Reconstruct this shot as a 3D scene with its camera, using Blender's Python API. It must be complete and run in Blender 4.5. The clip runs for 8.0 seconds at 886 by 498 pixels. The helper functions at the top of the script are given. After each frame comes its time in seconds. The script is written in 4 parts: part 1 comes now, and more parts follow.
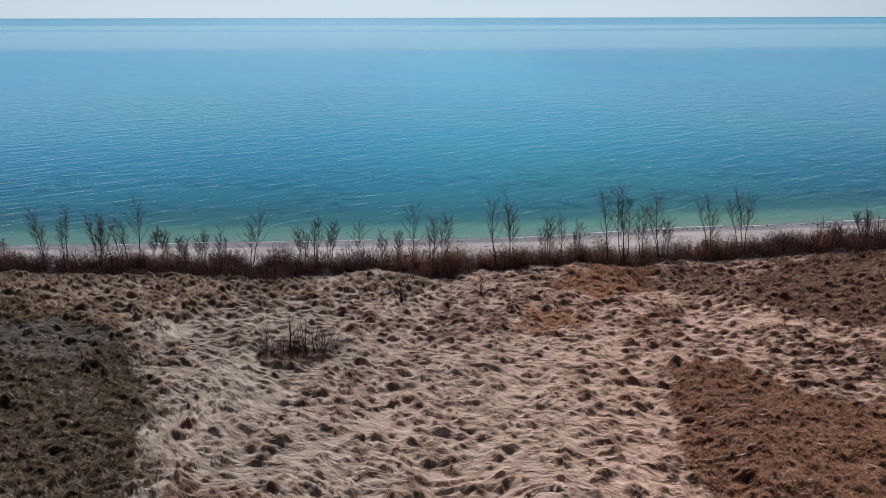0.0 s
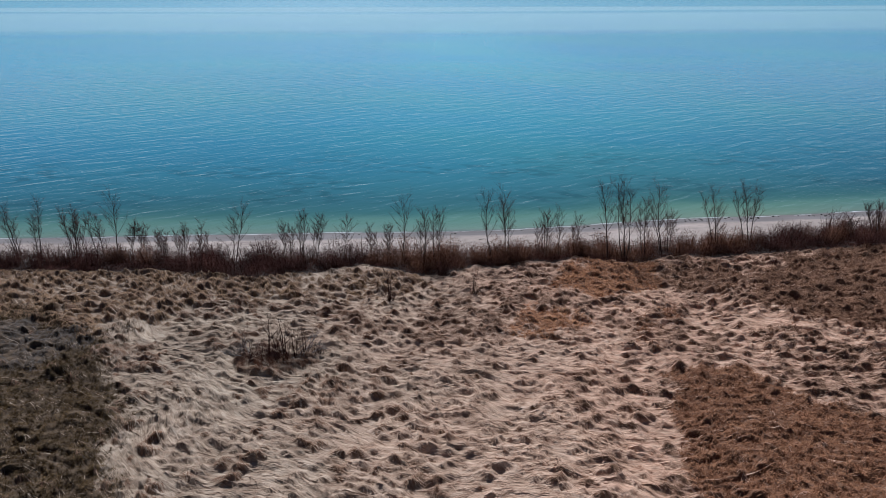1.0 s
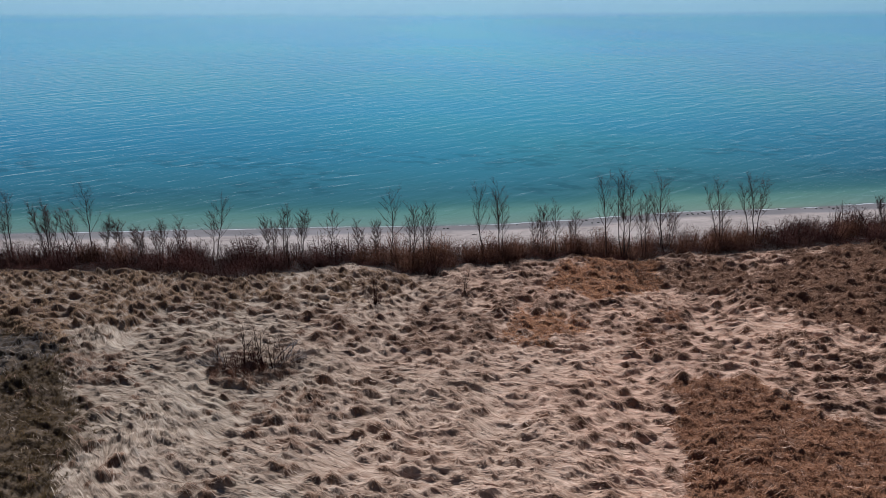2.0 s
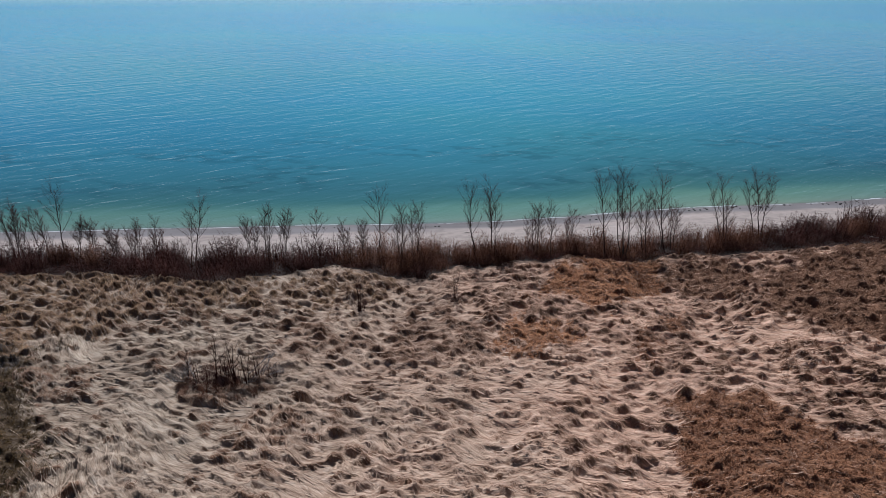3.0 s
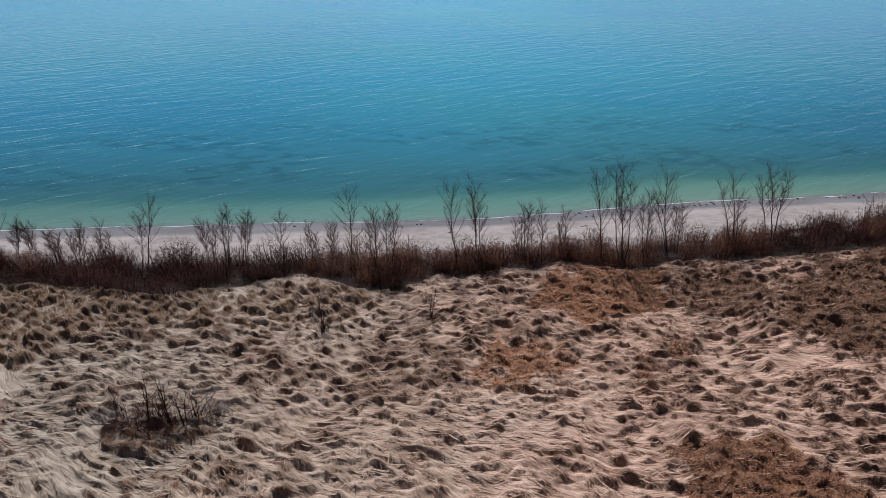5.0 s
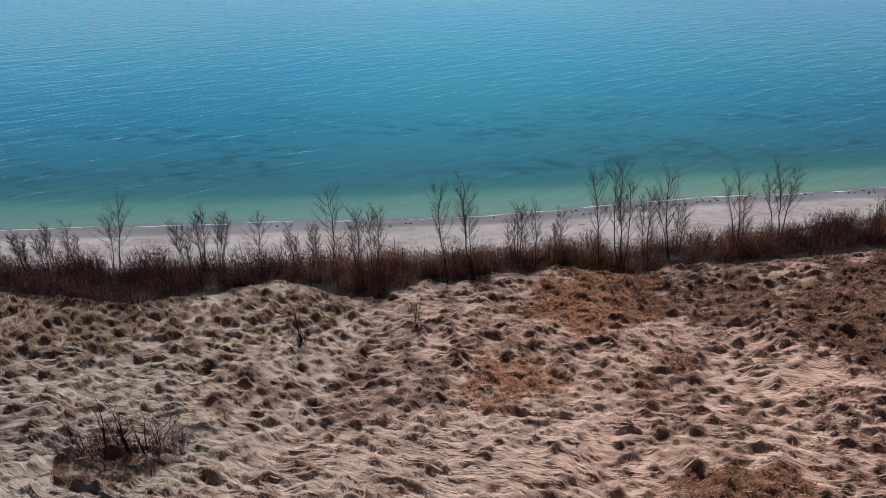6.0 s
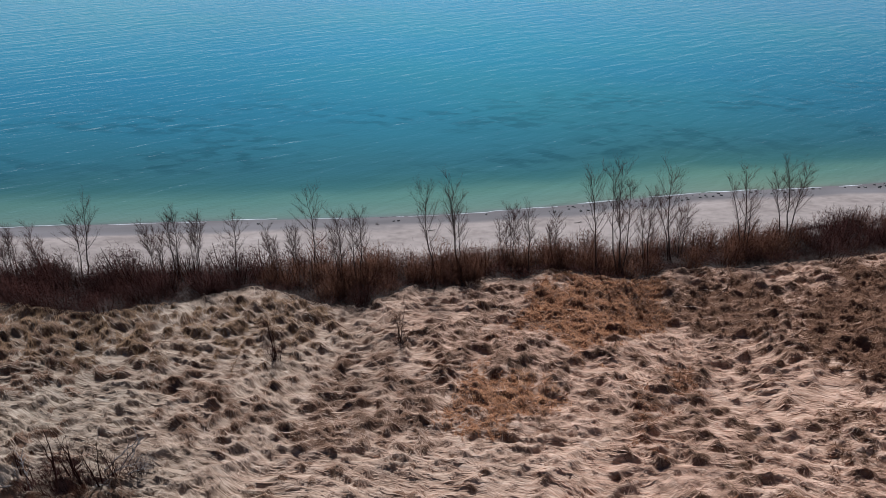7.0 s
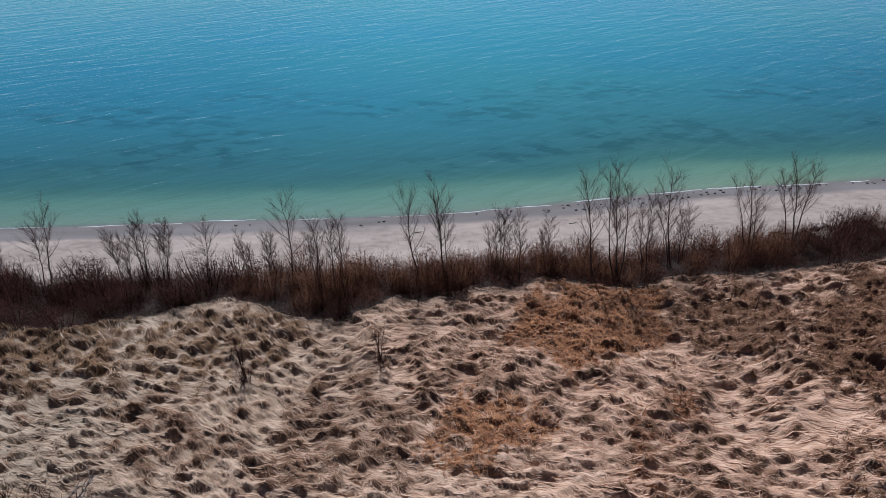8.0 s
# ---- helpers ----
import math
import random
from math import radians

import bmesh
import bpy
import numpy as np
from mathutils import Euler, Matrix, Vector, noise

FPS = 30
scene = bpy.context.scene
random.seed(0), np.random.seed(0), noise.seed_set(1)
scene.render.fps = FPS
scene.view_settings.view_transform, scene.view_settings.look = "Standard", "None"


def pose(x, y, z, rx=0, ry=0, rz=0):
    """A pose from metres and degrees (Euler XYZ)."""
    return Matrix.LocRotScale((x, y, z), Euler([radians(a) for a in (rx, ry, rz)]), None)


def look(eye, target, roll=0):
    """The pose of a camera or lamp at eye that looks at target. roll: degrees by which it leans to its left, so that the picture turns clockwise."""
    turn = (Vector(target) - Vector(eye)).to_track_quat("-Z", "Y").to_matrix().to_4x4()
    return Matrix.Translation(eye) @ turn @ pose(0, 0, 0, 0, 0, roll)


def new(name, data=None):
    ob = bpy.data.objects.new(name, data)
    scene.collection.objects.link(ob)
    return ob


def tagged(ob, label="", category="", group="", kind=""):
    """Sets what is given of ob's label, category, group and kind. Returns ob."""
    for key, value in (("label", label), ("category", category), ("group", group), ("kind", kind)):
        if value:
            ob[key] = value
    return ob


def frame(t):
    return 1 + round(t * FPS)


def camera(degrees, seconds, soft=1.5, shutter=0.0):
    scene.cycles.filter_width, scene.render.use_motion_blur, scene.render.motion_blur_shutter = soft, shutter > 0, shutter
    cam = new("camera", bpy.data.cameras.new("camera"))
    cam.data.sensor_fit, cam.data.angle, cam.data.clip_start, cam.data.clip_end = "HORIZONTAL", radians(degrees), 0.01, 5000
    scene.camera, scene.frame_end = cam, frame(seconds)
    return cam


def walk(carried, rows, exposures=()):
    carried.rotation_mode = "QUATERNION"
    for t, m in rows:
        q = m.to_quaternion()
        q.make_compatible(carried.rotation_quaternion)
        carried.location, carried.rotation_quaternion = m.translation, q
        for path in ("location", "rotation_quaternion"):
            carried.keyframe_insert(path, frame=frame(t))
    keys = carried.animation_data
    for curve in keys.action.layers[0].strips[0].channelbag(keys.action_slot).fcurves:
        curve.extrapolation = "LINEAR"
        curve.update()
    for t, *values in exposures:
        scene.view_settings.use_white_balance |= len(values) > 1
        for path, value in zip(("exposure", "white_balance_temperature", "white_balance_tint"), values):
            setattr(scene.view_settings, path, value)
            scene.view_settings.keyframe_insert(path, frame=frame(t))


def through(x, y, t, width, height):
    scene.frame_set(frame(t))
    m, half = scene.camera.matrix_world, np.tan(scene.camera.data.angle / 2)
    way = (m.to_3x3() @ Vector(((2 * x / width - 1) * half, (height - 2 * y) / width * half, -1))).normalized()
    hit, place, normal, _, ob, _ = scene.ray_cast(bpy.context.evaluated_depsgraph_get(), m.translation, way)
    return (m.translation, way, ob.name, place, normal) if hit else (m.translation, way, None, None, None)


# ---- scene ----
cam = camera(73.7, 8.0, soft=0.7)
PATH = [
    (0, (0.614, 7.446, 35.311), (0.611, 9.304, 34.572), -0.1),
    (0.5, (1.165, 9.687, 35.207), (1.163, 11.535, 34.443), -0.1),
    (1, (1.721, 11.943, 35.08), (1.72, 13.781, 34.292), -0.1),
    (1.5, (2.324, 14.261, 35.068), (2.324, 16.088, 34.255), -0.1),
    (3, (4.099, 20.845, 34.798), (4.105, 22.646, 33.928), -0.2),
    (3.5, (4.7, 23.082, 34.692), (4.708, 24.874, 33.804), -0.2),
    (4, (5.266, 25.28, 34.599), (5.276, 27.063, 33.692), -0.2),
    (4.5, (5.872, 27.423, 34.512), (5.882, 29.197, 33.588), -0.2),
    (6, (7.887, 34.03, 34.24), (7.897, 35.772, 33.257), -0.4),
    (6.5, (8.527, 36.255, 34.149), (8.538, 37.983, 33.142), -0.5),
    (7, (9.165, 38.488, 34.083), (9.177, 40.201, 33.051), -0.4),
    (7.5, (9.792, 40.718, 34.044), (9.807, 42.418, 32.99), -0.4),
    (8, (10.436, 42.967, 33.995), (10.455, 44.652, 32.917), -0.5),
]
walk(cam, [(t, look(eye, target, roll)) for t, eye, target, roll in PATH], [(0.0, 0.0, 5450, 10), (8.0, 0.0, 5450, 10)])

# ---- world, sun and exposure ----
SUN_AZ, SUN_EL = -10.0, 47.0        # degrees from +y towards +x; degrees above the horizon
world = bpy.data.worlds.new("sky")
scene.world = world
world.use_nodes = True
wn = world.node_tree.nodes
sky = wn.new("ShaderNodeTexSky")
sky.sky_type = "NISHITA"
sky.sun_disc = False
sky.sun_elevation, sky.sun_rotation = radians(SUN_EL), radians(SUN_AZ)
sky.air_density, sky.dust_density, sky.ozone_density = 0.8, 0.1, 3.0
wn["Background"].inputs["Strength"].default_value = 0.0255
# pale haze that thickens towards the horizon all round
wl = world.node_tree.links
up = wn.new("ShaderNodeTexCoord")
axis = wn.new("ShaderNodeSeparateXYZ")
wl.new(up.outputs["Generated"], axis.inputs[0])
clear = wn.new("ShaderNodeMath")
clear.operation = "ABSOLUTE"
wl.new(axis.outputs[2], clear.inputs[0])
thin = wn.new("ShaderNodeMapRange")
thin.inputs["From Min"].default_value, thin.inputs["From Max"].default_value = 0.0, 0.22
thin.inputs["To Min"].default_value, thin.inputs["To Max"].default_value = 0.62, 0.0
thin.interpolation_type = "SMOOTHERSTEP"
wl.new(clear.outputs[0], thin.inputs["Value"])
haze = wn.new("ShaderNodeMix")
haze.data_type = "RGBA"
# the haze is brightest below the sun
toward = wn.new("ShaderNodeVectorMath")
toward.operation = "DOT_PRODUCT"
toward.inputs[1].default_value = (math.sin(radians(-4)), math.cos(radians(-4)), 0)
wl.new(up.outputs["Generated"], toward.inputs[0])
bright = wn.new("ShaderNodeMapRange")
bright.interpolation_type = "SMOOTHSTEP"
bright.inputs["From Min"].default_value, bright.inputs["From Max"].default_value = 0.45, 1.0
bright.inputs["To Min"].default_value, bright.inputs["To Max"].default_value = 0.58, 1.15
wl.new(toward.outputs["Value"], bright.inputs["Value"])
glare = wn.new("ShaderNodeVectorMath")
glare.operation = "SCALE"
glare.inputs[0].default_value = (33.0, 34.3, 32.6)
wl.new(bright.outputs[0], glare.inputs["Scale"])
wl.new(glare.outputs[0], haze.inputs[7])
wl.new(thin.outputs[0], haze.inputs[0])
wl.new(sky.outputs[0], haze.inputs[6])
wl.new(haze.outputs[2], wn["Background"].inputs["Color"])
sun = new("sun", bpy.data.lights.new("sun", "SUN"))
sun.data.energy, sun.data.angle, sun.data.color = 5.2, radians(0.6), (1.0, 0.94, 0.87)
sun.matrix_world = look((math.sin(radians(SUN_AZ)) * math.cos(radians(SUN_EL)) * 100,
                         math.cos(radians(SUN_AZ)) * math.cos(radians(SUN_EL)) * 100,
                         math.sin(radians(SUN_EL)) * 100), (0, 0, 0))


# ---- the lie of the land ----
def near_edge(x):
    """Where the reeds end and the thicket begins."""
    return np.interp(x, [-300, -65, -51, -39, -31, -23.4, -18.4, -14.6, -9.9, -5.7, -1.6, 1.9, 4.5, 6.4, 9.1, 13.6, 17.5, 20.8, 24.8, 29.6, 33.6, 41, 46, 52, 56.5, 62, 72, 300],
                     [86, 86.3, 85.3, 85.8, 84.5, 83.0, 84.3, 85.5, 87.8, 86.3, 84.2, 83.9, 86, 87.6, 86.5, 88.6, 88.2, 90.1, 88.6, 87.7, 89.8, 90, 90.6, 91.6, 92.3, 93, 95, 130])


def tree_line(x):
    """Where the thicket ends and the beach begins."""
    return np.interp(x, [-300, -70, -30, -11, 20, 28, 47, 62, 75, 300], [93, 93.5, 93.2, 94.2, 95.5, 96, 99.4, 102.5, 105, 142])


def shore(x):
    """The water's edge."""
    return np.interp(x, [-5000, -300, -70, -35, -26, -15.5, -4.8, 12.4, 27, 46, 70, 300, 5000],
                     [60, 98, 105.6, 107.2, 107.7, 108.0, 108.1, 109.2, 111.4, 114.7, 117, 150, 500])


LAKE = -3.0


def lattice(ix, iy, seed):
    h = (ix * 374761393 + iy * 668265263 + seed * 974711) & 0xFFFFFFFF
    h = ((h ^ (h >> 13)) * 1274126177) & 0xFFFFFFFF
    return ((h ^ (h >> 16)) & 0xFFFF) / 32767.5 - 1.0


def grain(x, y, size, seed):
    """Smooth noise from -1 to 1 with lumps of that size."""
    x, y = np.asarray(x, float) / size, np.asarray(y, float) / size
    ix, iy = np.floor(x).astype(np.int64), np.floor(y).astype(np.int64)
    u, v = x - ix, y - iy
    u, v = u * u * (3 - 2 * u), v * v * (3 - 2 * v)
    a, b = lattice(ix, iy, seed), lattice(ix + 1, iy, seed)
    c, d = lattice(ix, iy + 1, seed), lattice(ix + 1, iy + 1, seed)
    return a + (b - a) * u + (c - a) * v + (a - b - c + d) * u * v


def step(a, b, x):
    s = np.clip((x - a) / (b - a), 0, 1)
    return s * s * (3 - 2 * s)


def inside(poly, x, y, soft):
    """1 well inside the outline, 0 well outside it."""
    x, y = np.asarray(x, float), np.asarray(y, float)
    odd, near = np.zeros(x.shape, bool), np.full(x.shape, 1e9)
    for (ax, ay), (bx, by) in zip(poly, poly[1:] + poly[:1]):
        with np.errstate(divide="ignore", invalid="ignore"):
            odd ^= ((ay > y) != (by > y)) & (x < (bx - ax) * (y - ay) / (by - ay + 1e-12) + ax)
        k = np.clip(((x - ax) * (bx - ax) + (y - ay) * (by - ay)) / ((bx - ax) ** 2 + (by - ay) ** 2), 0, 1)
        near = np.minimum(near, np.hypot(x - ax - k * (bx - ax), y - ay - k * (by - ay)))
    return step(-soft, soft, np.where(odd, near, -near))


OLIVE = [(-34.9, 67.9), (-33.2, 63), (-28.5, 56.8), (-24.9, 50.1), (-24, 43), (-22, 20), (-140, 20), (-140, 76), (-55, 76), (-42, 72)]
TAN = [(-140, 72), (-55, 72), (-40, 69), (-33.3, 72), (-27.6, 75.7), (-21.3, 79.4), (-17, 81), (-17, 84), (-24, 88), (-60, 90), (-140, 90)]
GREY = [(-56, 72), (-46.5, 71), (-37, 68.5), (-36, 66), (-44, 63), (-60, 62)]
RUST = [(25, 60.7), (29, 62.3), (34.6, 60.2), (37.4, 56.7), (43, 54.5), (140, 58), (140, 20), (14, 20), (20.3, 43.3), (21.1, 48.6), (22.9, 54.9)]
BROWN = [(53.5, 90.7), (46, 87.5), (42, 83.5), (40.4, 79.6), (40, 76.5), (42.5, 73.8), (45, 71.8), (49.5, 70.5), (53, 69), (62, 68), (140, 66), (140, 110), (72, 97), (56, 91.6)]
ORANGE = [(18.5, 87.8), (22.9, 90), (31.9, 87.2), (30.6, 81), (26, 78.6), (18.9, 78.7), (16.8, 82.3)]
TONGUE = [(16.4, 81.6), (22, 79), (25, 78), (20.5, 75), (16.6, 71.8), (14.4, 69.5), (9, 69.6), (10.9, 74.1), (12.9, 78.2)]
MIXED = [(31, 88), (44, 88.5), (42, 83.5), (40.2, 79), (40, 76), (36, 76.5), (31, 78)]
ISLAND = [(25.4, 73.9), (30.6, 74.4), (30.4, 70), (27.6, 67), (24, 66.8), (21.5, 70.2)]
KNOBS = [(38, 70), (49, 66), (49, 61), (40, 58.5), (36.5, 62), (36, 67)]
CLEAR = [(-23, 61), (-9, 69), (8, 66.5), (21, 62), (19, 44), (-22, 44)]
HEAP = [(0.8, 71.8), (4.8, 72.3), (5.7, 68.2), (2.3, 66.8), (-2.5, 68)]


def zones(x, y):
    """How far each kind of standing reed covers the place."""
    jx, jy = x + 1.6 * grain(x, y, 3.1, 11) + 0.7 * grain(x, y, 1.2, 12), y + 1.6 * grain(x, y, 3.1, 13) + 0.7 * grain(x, y, 1.2, 14)
    patch = step(-0.15, 0.35, grain(x, y, 5.5, 15) + 0.5 * grain(x, y, 2.2, 16))
    grey = inside(GREY, jx, jy, 0.8)
    return {"olive": inside(OLIVE, jx + 2.2 * grain(x, y, 6.5, 17), jy + 1.5 * grain(x, y, 6.5, 18), 1.6) * (1 - grey),
            "grey": grey,
            "tan": np.maximum(0.8 * inside(TAN, jx, jy, 1.4), 0.6 * inside([(-27, 85), (-25, 78), (-14, 76), (-5, 76.5), (1, 80), (0, 84), (-9, 86)], jx, jy, 1.8)) * (1 - grey),
            "rust": np.maximum(inside(RUST, jx, jy, 0.6), 0.95 * inside(ISLAND, jx, jy, 1.2) * patch),
            "orange": np.maximum(inside(ORANGE, jx, jy, 0.7), 0.95 * inside(TONGUE, jx, jy, 1.2) * patch),
            "brown": np.maximum(inside(BROWN, jx, jy, 1.0), 0.92 * np.maximum(inside(MIXED, jx, jy, 1.5), inside(KNOBS, jx, jy, 1.2)) * patch)}


def tufted(x, y):
    """How thick loose tufts stand on the flattened reeds."""
    crowded = np.maximum(np.maximum(inside(TONGUE, x, y, 1.5), inside(HEAP, x, y, 1.2)), np.maximum(inside(MIXED, x, y, 2.0), inside(KNOBS, x, y, 1.5))) * (0.3 + 0.4 * step(-0.4, 0.3, grain(x, y, 3.0, 23)))
    crowded = np.maximum(crowded, np.maximum(0.75 * inside(OLIVE, x, y, 4.5), 0.5 * inside(RUST, x, y, 3.0)) * (0.4 + 0.6 * step(-0.3, 0.3, grain(x, y, 2.4, 25))))
    return (1 - 0.5 * inside(CLEAR, x, y, 2.0)) * (crowded + 0.9 * step(5.0, 2.0, np.hypot(x + 15.8, (y - 63.2) * 1.5)) + 0.05 + 0.7 * step(0.2, 0.65, grain(x, y, 5.0, 21) + 0.6 * grain(x, y, 1.8, 22)) + 0.05 * step(0, 12, x))


def flow(x, y):
    """How far along and across the combing of the flattened reeds a place lies: stalks follow the lines of equal second value."""
    x, y = np.asarray(x, float), np.asarray(y, float)
    a = -0.22
    u, v = x * math.cos(a) + y * math.sin(a), -x * math.sin(a) + y * math.cos(a)
    v = v + 2.3 * grain(x, y, 10, 31) + 0.75 * grain(x, y, 4.0, 32) + 0.22 * grain(x, y, 1.4, 33) + 0.12 * step(5, -25, x) * x
    return u, v


def lay(x, y):
    """The direction in which the flattened reeds lie, radians."""
    e = 0.08
    gx, gy = (flow(x + e, y)[1] - flow(x - e, y)[1]), (flow(x, y + e)[1] - flow(x, y - e)[1])
    return np.arctan2(-gx, gy) - 0.55 * step(79, 86, y) * step(20, 5, x)


CELL, RX0, RX1, RY0, RY1 = 0.11, -78.0, 84.0, 38.0, 100.0
KINDS = ("olive", "grey", "tan", "rust", "orange", "brown", "loose", "straw")


def kept_here(x, y):
    """Thick between the flanks of the strip that is flown over, thin beyond."""
    half = 36 + (y - 42) * 0.80
    return np.where(np.abs(x - 2) < half, 1.0, 0.12) * (y < near_edge(x) + 0.6)


def tufts():
    """Where reed tufts of each kind stand, and how big: x, y, width, height, the way that their steep side faces."""
    r = np.random.default_rng(17)
    made = {}
    for key, per_m2, wide, tall in (("olive", 4.0, 0.25, 0.19), ("grey", 2.6, 0.36, 0.26), ("tan", 2.3, 0.36, 0.42), ("rust", 4.8, 0.22, 0.18), ("orange", 4.8, 0.22, 0.17),
                                    ("brown", 3.2, 0.29, 0.32), ("loose", 2.0, 0.31, 0.42), ("straw", 2.2, 0.23, 0.27)):
        n = int(200 * 62 * per_m2)
        x, y = r.uniform(-95, 105, n), r.uniform(36, 98, n)
        cover = zones(x, y)
        bare = np.clip(1.05 - sum(cover.values()), 0, 1)
        dense = {"loose": tufted(x, y) * bare, "straw": bare * (1 - 0.15 * inside(CLEAR, x, y, 2.0)) * (0.25 + 0.9 * step(-0.3, 0.4, grain(x, y, 4.0, 24)))}[key] if key in ("loose", "straw") else cover[key]
        keep = r.random(n) < dense * kept_here(x, y)
        x, y = x[keep], y[keep]
        size = np.exp(r.normal(0, 0.42, len(x))) * (1 + 0.3 * grain(x, y, 2.5, 71))
        size = np.minimum(size, 1.55) if key in ("loose", "straw") else size
        face = -np.pi / 2 + 0.7 * grain(x, y, 7, 72) + r.normal(0, 0.45, len(x))
        made[key] = np.stack([x, y, wide * size, np.minimum(tall * size * r.uniform(0.7, 1.2, len(x)), 0.85), face], axis=1)
    return made


TUFTS = tufts()


def relief():
    """The reed bed as heights over a fine grid: swells, ridges, and a hummock with one steep side under each tuft."""
    nx, ny = int((RX1 - RX0) / CELL) + 1, int((RY1 - RY0) / CELL) + 1
    gx, gy = np.meshgrid(RX0 + CELL * np.arange(nx), RY0 + CELL * np.arange(ny))
    u, v = flow(gx, gy)
    ridge = (1 - np.abs(grain(u * 0.5, v, 1.3, 42))) ** 2
    low = 0.20 * grain(gx, gy, 4.5, 41) + 0.20 * (ridge - 0.4) * (0.55 + 0.45 * grain(gx, gy, 6.0, 45)) + 0.12 * grain(u * 0.4, v, 0.5, 43)
    # lodged sheaves like shingles along the combing: a short steep front and a long flat back, broken up along their length
    fold = v / 0.85 + 1.1 * grain(u * 0.45, v, 1.7, 141) + 0.4 * grain(u * 0.5, v, 0.7, 142)
    fold = fold - np.floor(fold)
    low = low + (0.36 * step(0.0, 0.22, fold) * (1 - step(0.2, 1.0, fold)) * np.clip(0.35 + 1.1 * grain(u * 0.6, v, 1.3, 143), 0, 1.4))
    hum, brown = np.zeros_like(low), np.zeros_like(low)
    for key in KINDS:
        for x, y, w, h, face in TUFTS[key]:
            reach = int(2.6 * w / CELL) + 2
            ix, iy = int((x - RX0) / CELL), int((y - RY0) / CELL)
            a, b, e, d = max(ix - reach, 0), min(ix + reach, nx), max(iy - reach, 0), min(iy + reach, ny)
            if a >= b or e >= d:
                continue
            px, py = gx[e:d, a:b] - x, gy[e:d, a:b] - y
            s, q = px * np.cos(face) + py * np.sin(face), -px * np.sin(face) + py * np.cos(face)
            q = q + 0.5 * w * grain(px + x, py + y, 0.9, 47)
            s = s + w * (0.4 * np.sin(q / w * 1.9 + x * 7) + 0.45 * grain(px + x, py + y, 0.55, 48) + 0.16 * (q / w) ** 2)
            rise = step(-1.9 * w, 0.1 * w, s) * (1 - step(0.3 * w, 0.3 * w + 0.17, s))
            part_of = rise * np.exp(-(q / ((1.8 if key in ("straw", "loose") else 1.0) * w)) ** 2)
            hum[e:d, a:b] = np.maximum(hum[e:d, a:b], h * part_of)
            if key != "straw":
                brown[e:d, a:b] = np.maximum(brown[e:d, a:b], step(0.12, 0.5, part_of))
    return low + hum + 0.035 * grain(gx, gy, 0.33, 46) * (hum > 0.02), brown


RELIEF, TUFT_COVER = relief()


def lumps(x, y, RELIEF=RELIEF):
    """The relief of the reed bed, or another map of it, at any place."""
    i, j = np.clip((x - RX0) / CELL, 0, RELIEF.shape[1] - 1.001), np.clip((y - RY0) / CELL, 0, RELIEF.shape[0] - 1.001)
    a, b = i.astype(int), j.astype(int)
    u, v = i - a, j - b
    return (RELIEF[b, a] * (1 - u) + RELIEF[b, a + 1] * u) * (1 - v) + (RELIEF[b + 1, a] * (1 - u) + RELIEF[b + 1, a + 1] * u) * v


def height(x, y):
    x, y = np.asarray(x, float), np.asarray(y, float)
    a, b, c = near_edge(x), tree_line(x), shore(x)
    z = np.where(y < a, 0.0, np.where(y < b, -1.7 * (y - a) / (b - a), np.where(y < c, -1.7 + (LAKE + 1.7) * (y - b) / (c - b), LAKE - 0.07 * (y - c))))
    z = np.maximum(z, -12.0)
    field = 1 - step(-1.0, 2.0, y - a)
    beach = step(-1, 2, y - b) * (1 - step(-3, 0, y - c))
    near = (1 - step(76, 84, np.abs(x - 3))) * step(36, 40, y)
    return z + near * field * lumps(x, y) + near * beach * (0.05 * grain(x, y, 2.2, 51) + 0.09 * grain(x * 0.4, y, 3.0, 52))


# ---- meshes ----
def mesh(name, verts, faces, size):
    """A mesh from arrays: verts n x 3, faces m x size."""
    me = bpy.data.meshes.new(name)
    verts, faces = np.ascontiguousarray(verts, np.float32), np.ascontiguousarray(faces, np.int32)
    me.vertices.add(len(verts))
    me.vertices.foreach_set("co", verts.ravel())
    me.loops.add(faces.size)
    me.loops.foreach_set("vertex_index", faces.ravel())
    me.polygons.add(len(faces))
    me.polygons.foreach_set("loop_start", np.arange(len(faces), dtype=np.int32) * size)
    me.polygons.foreach_set("loop_total", np.full(len(faces), size, np.int32))
    me.update(calc_edges=True)
    return me


def part(name, me, material, parent=None, label=""):
    """One mesh object, under a thing or a part where one is given."""
    ob = new(name, me)
    if not me.materials:
        me.materials.append(material)
    ob.parent = parent
    return tagged(ob, label)


def join(pieces):
    """Vertices and triangles of several pieces as one."""
    vs, fs, n = [], [], 0
    for v, f in pieces:
        vs.append(v), fs.append(f + n)
        n += len(v)
    return np.concatenate(vs), np.concatenate(fs)


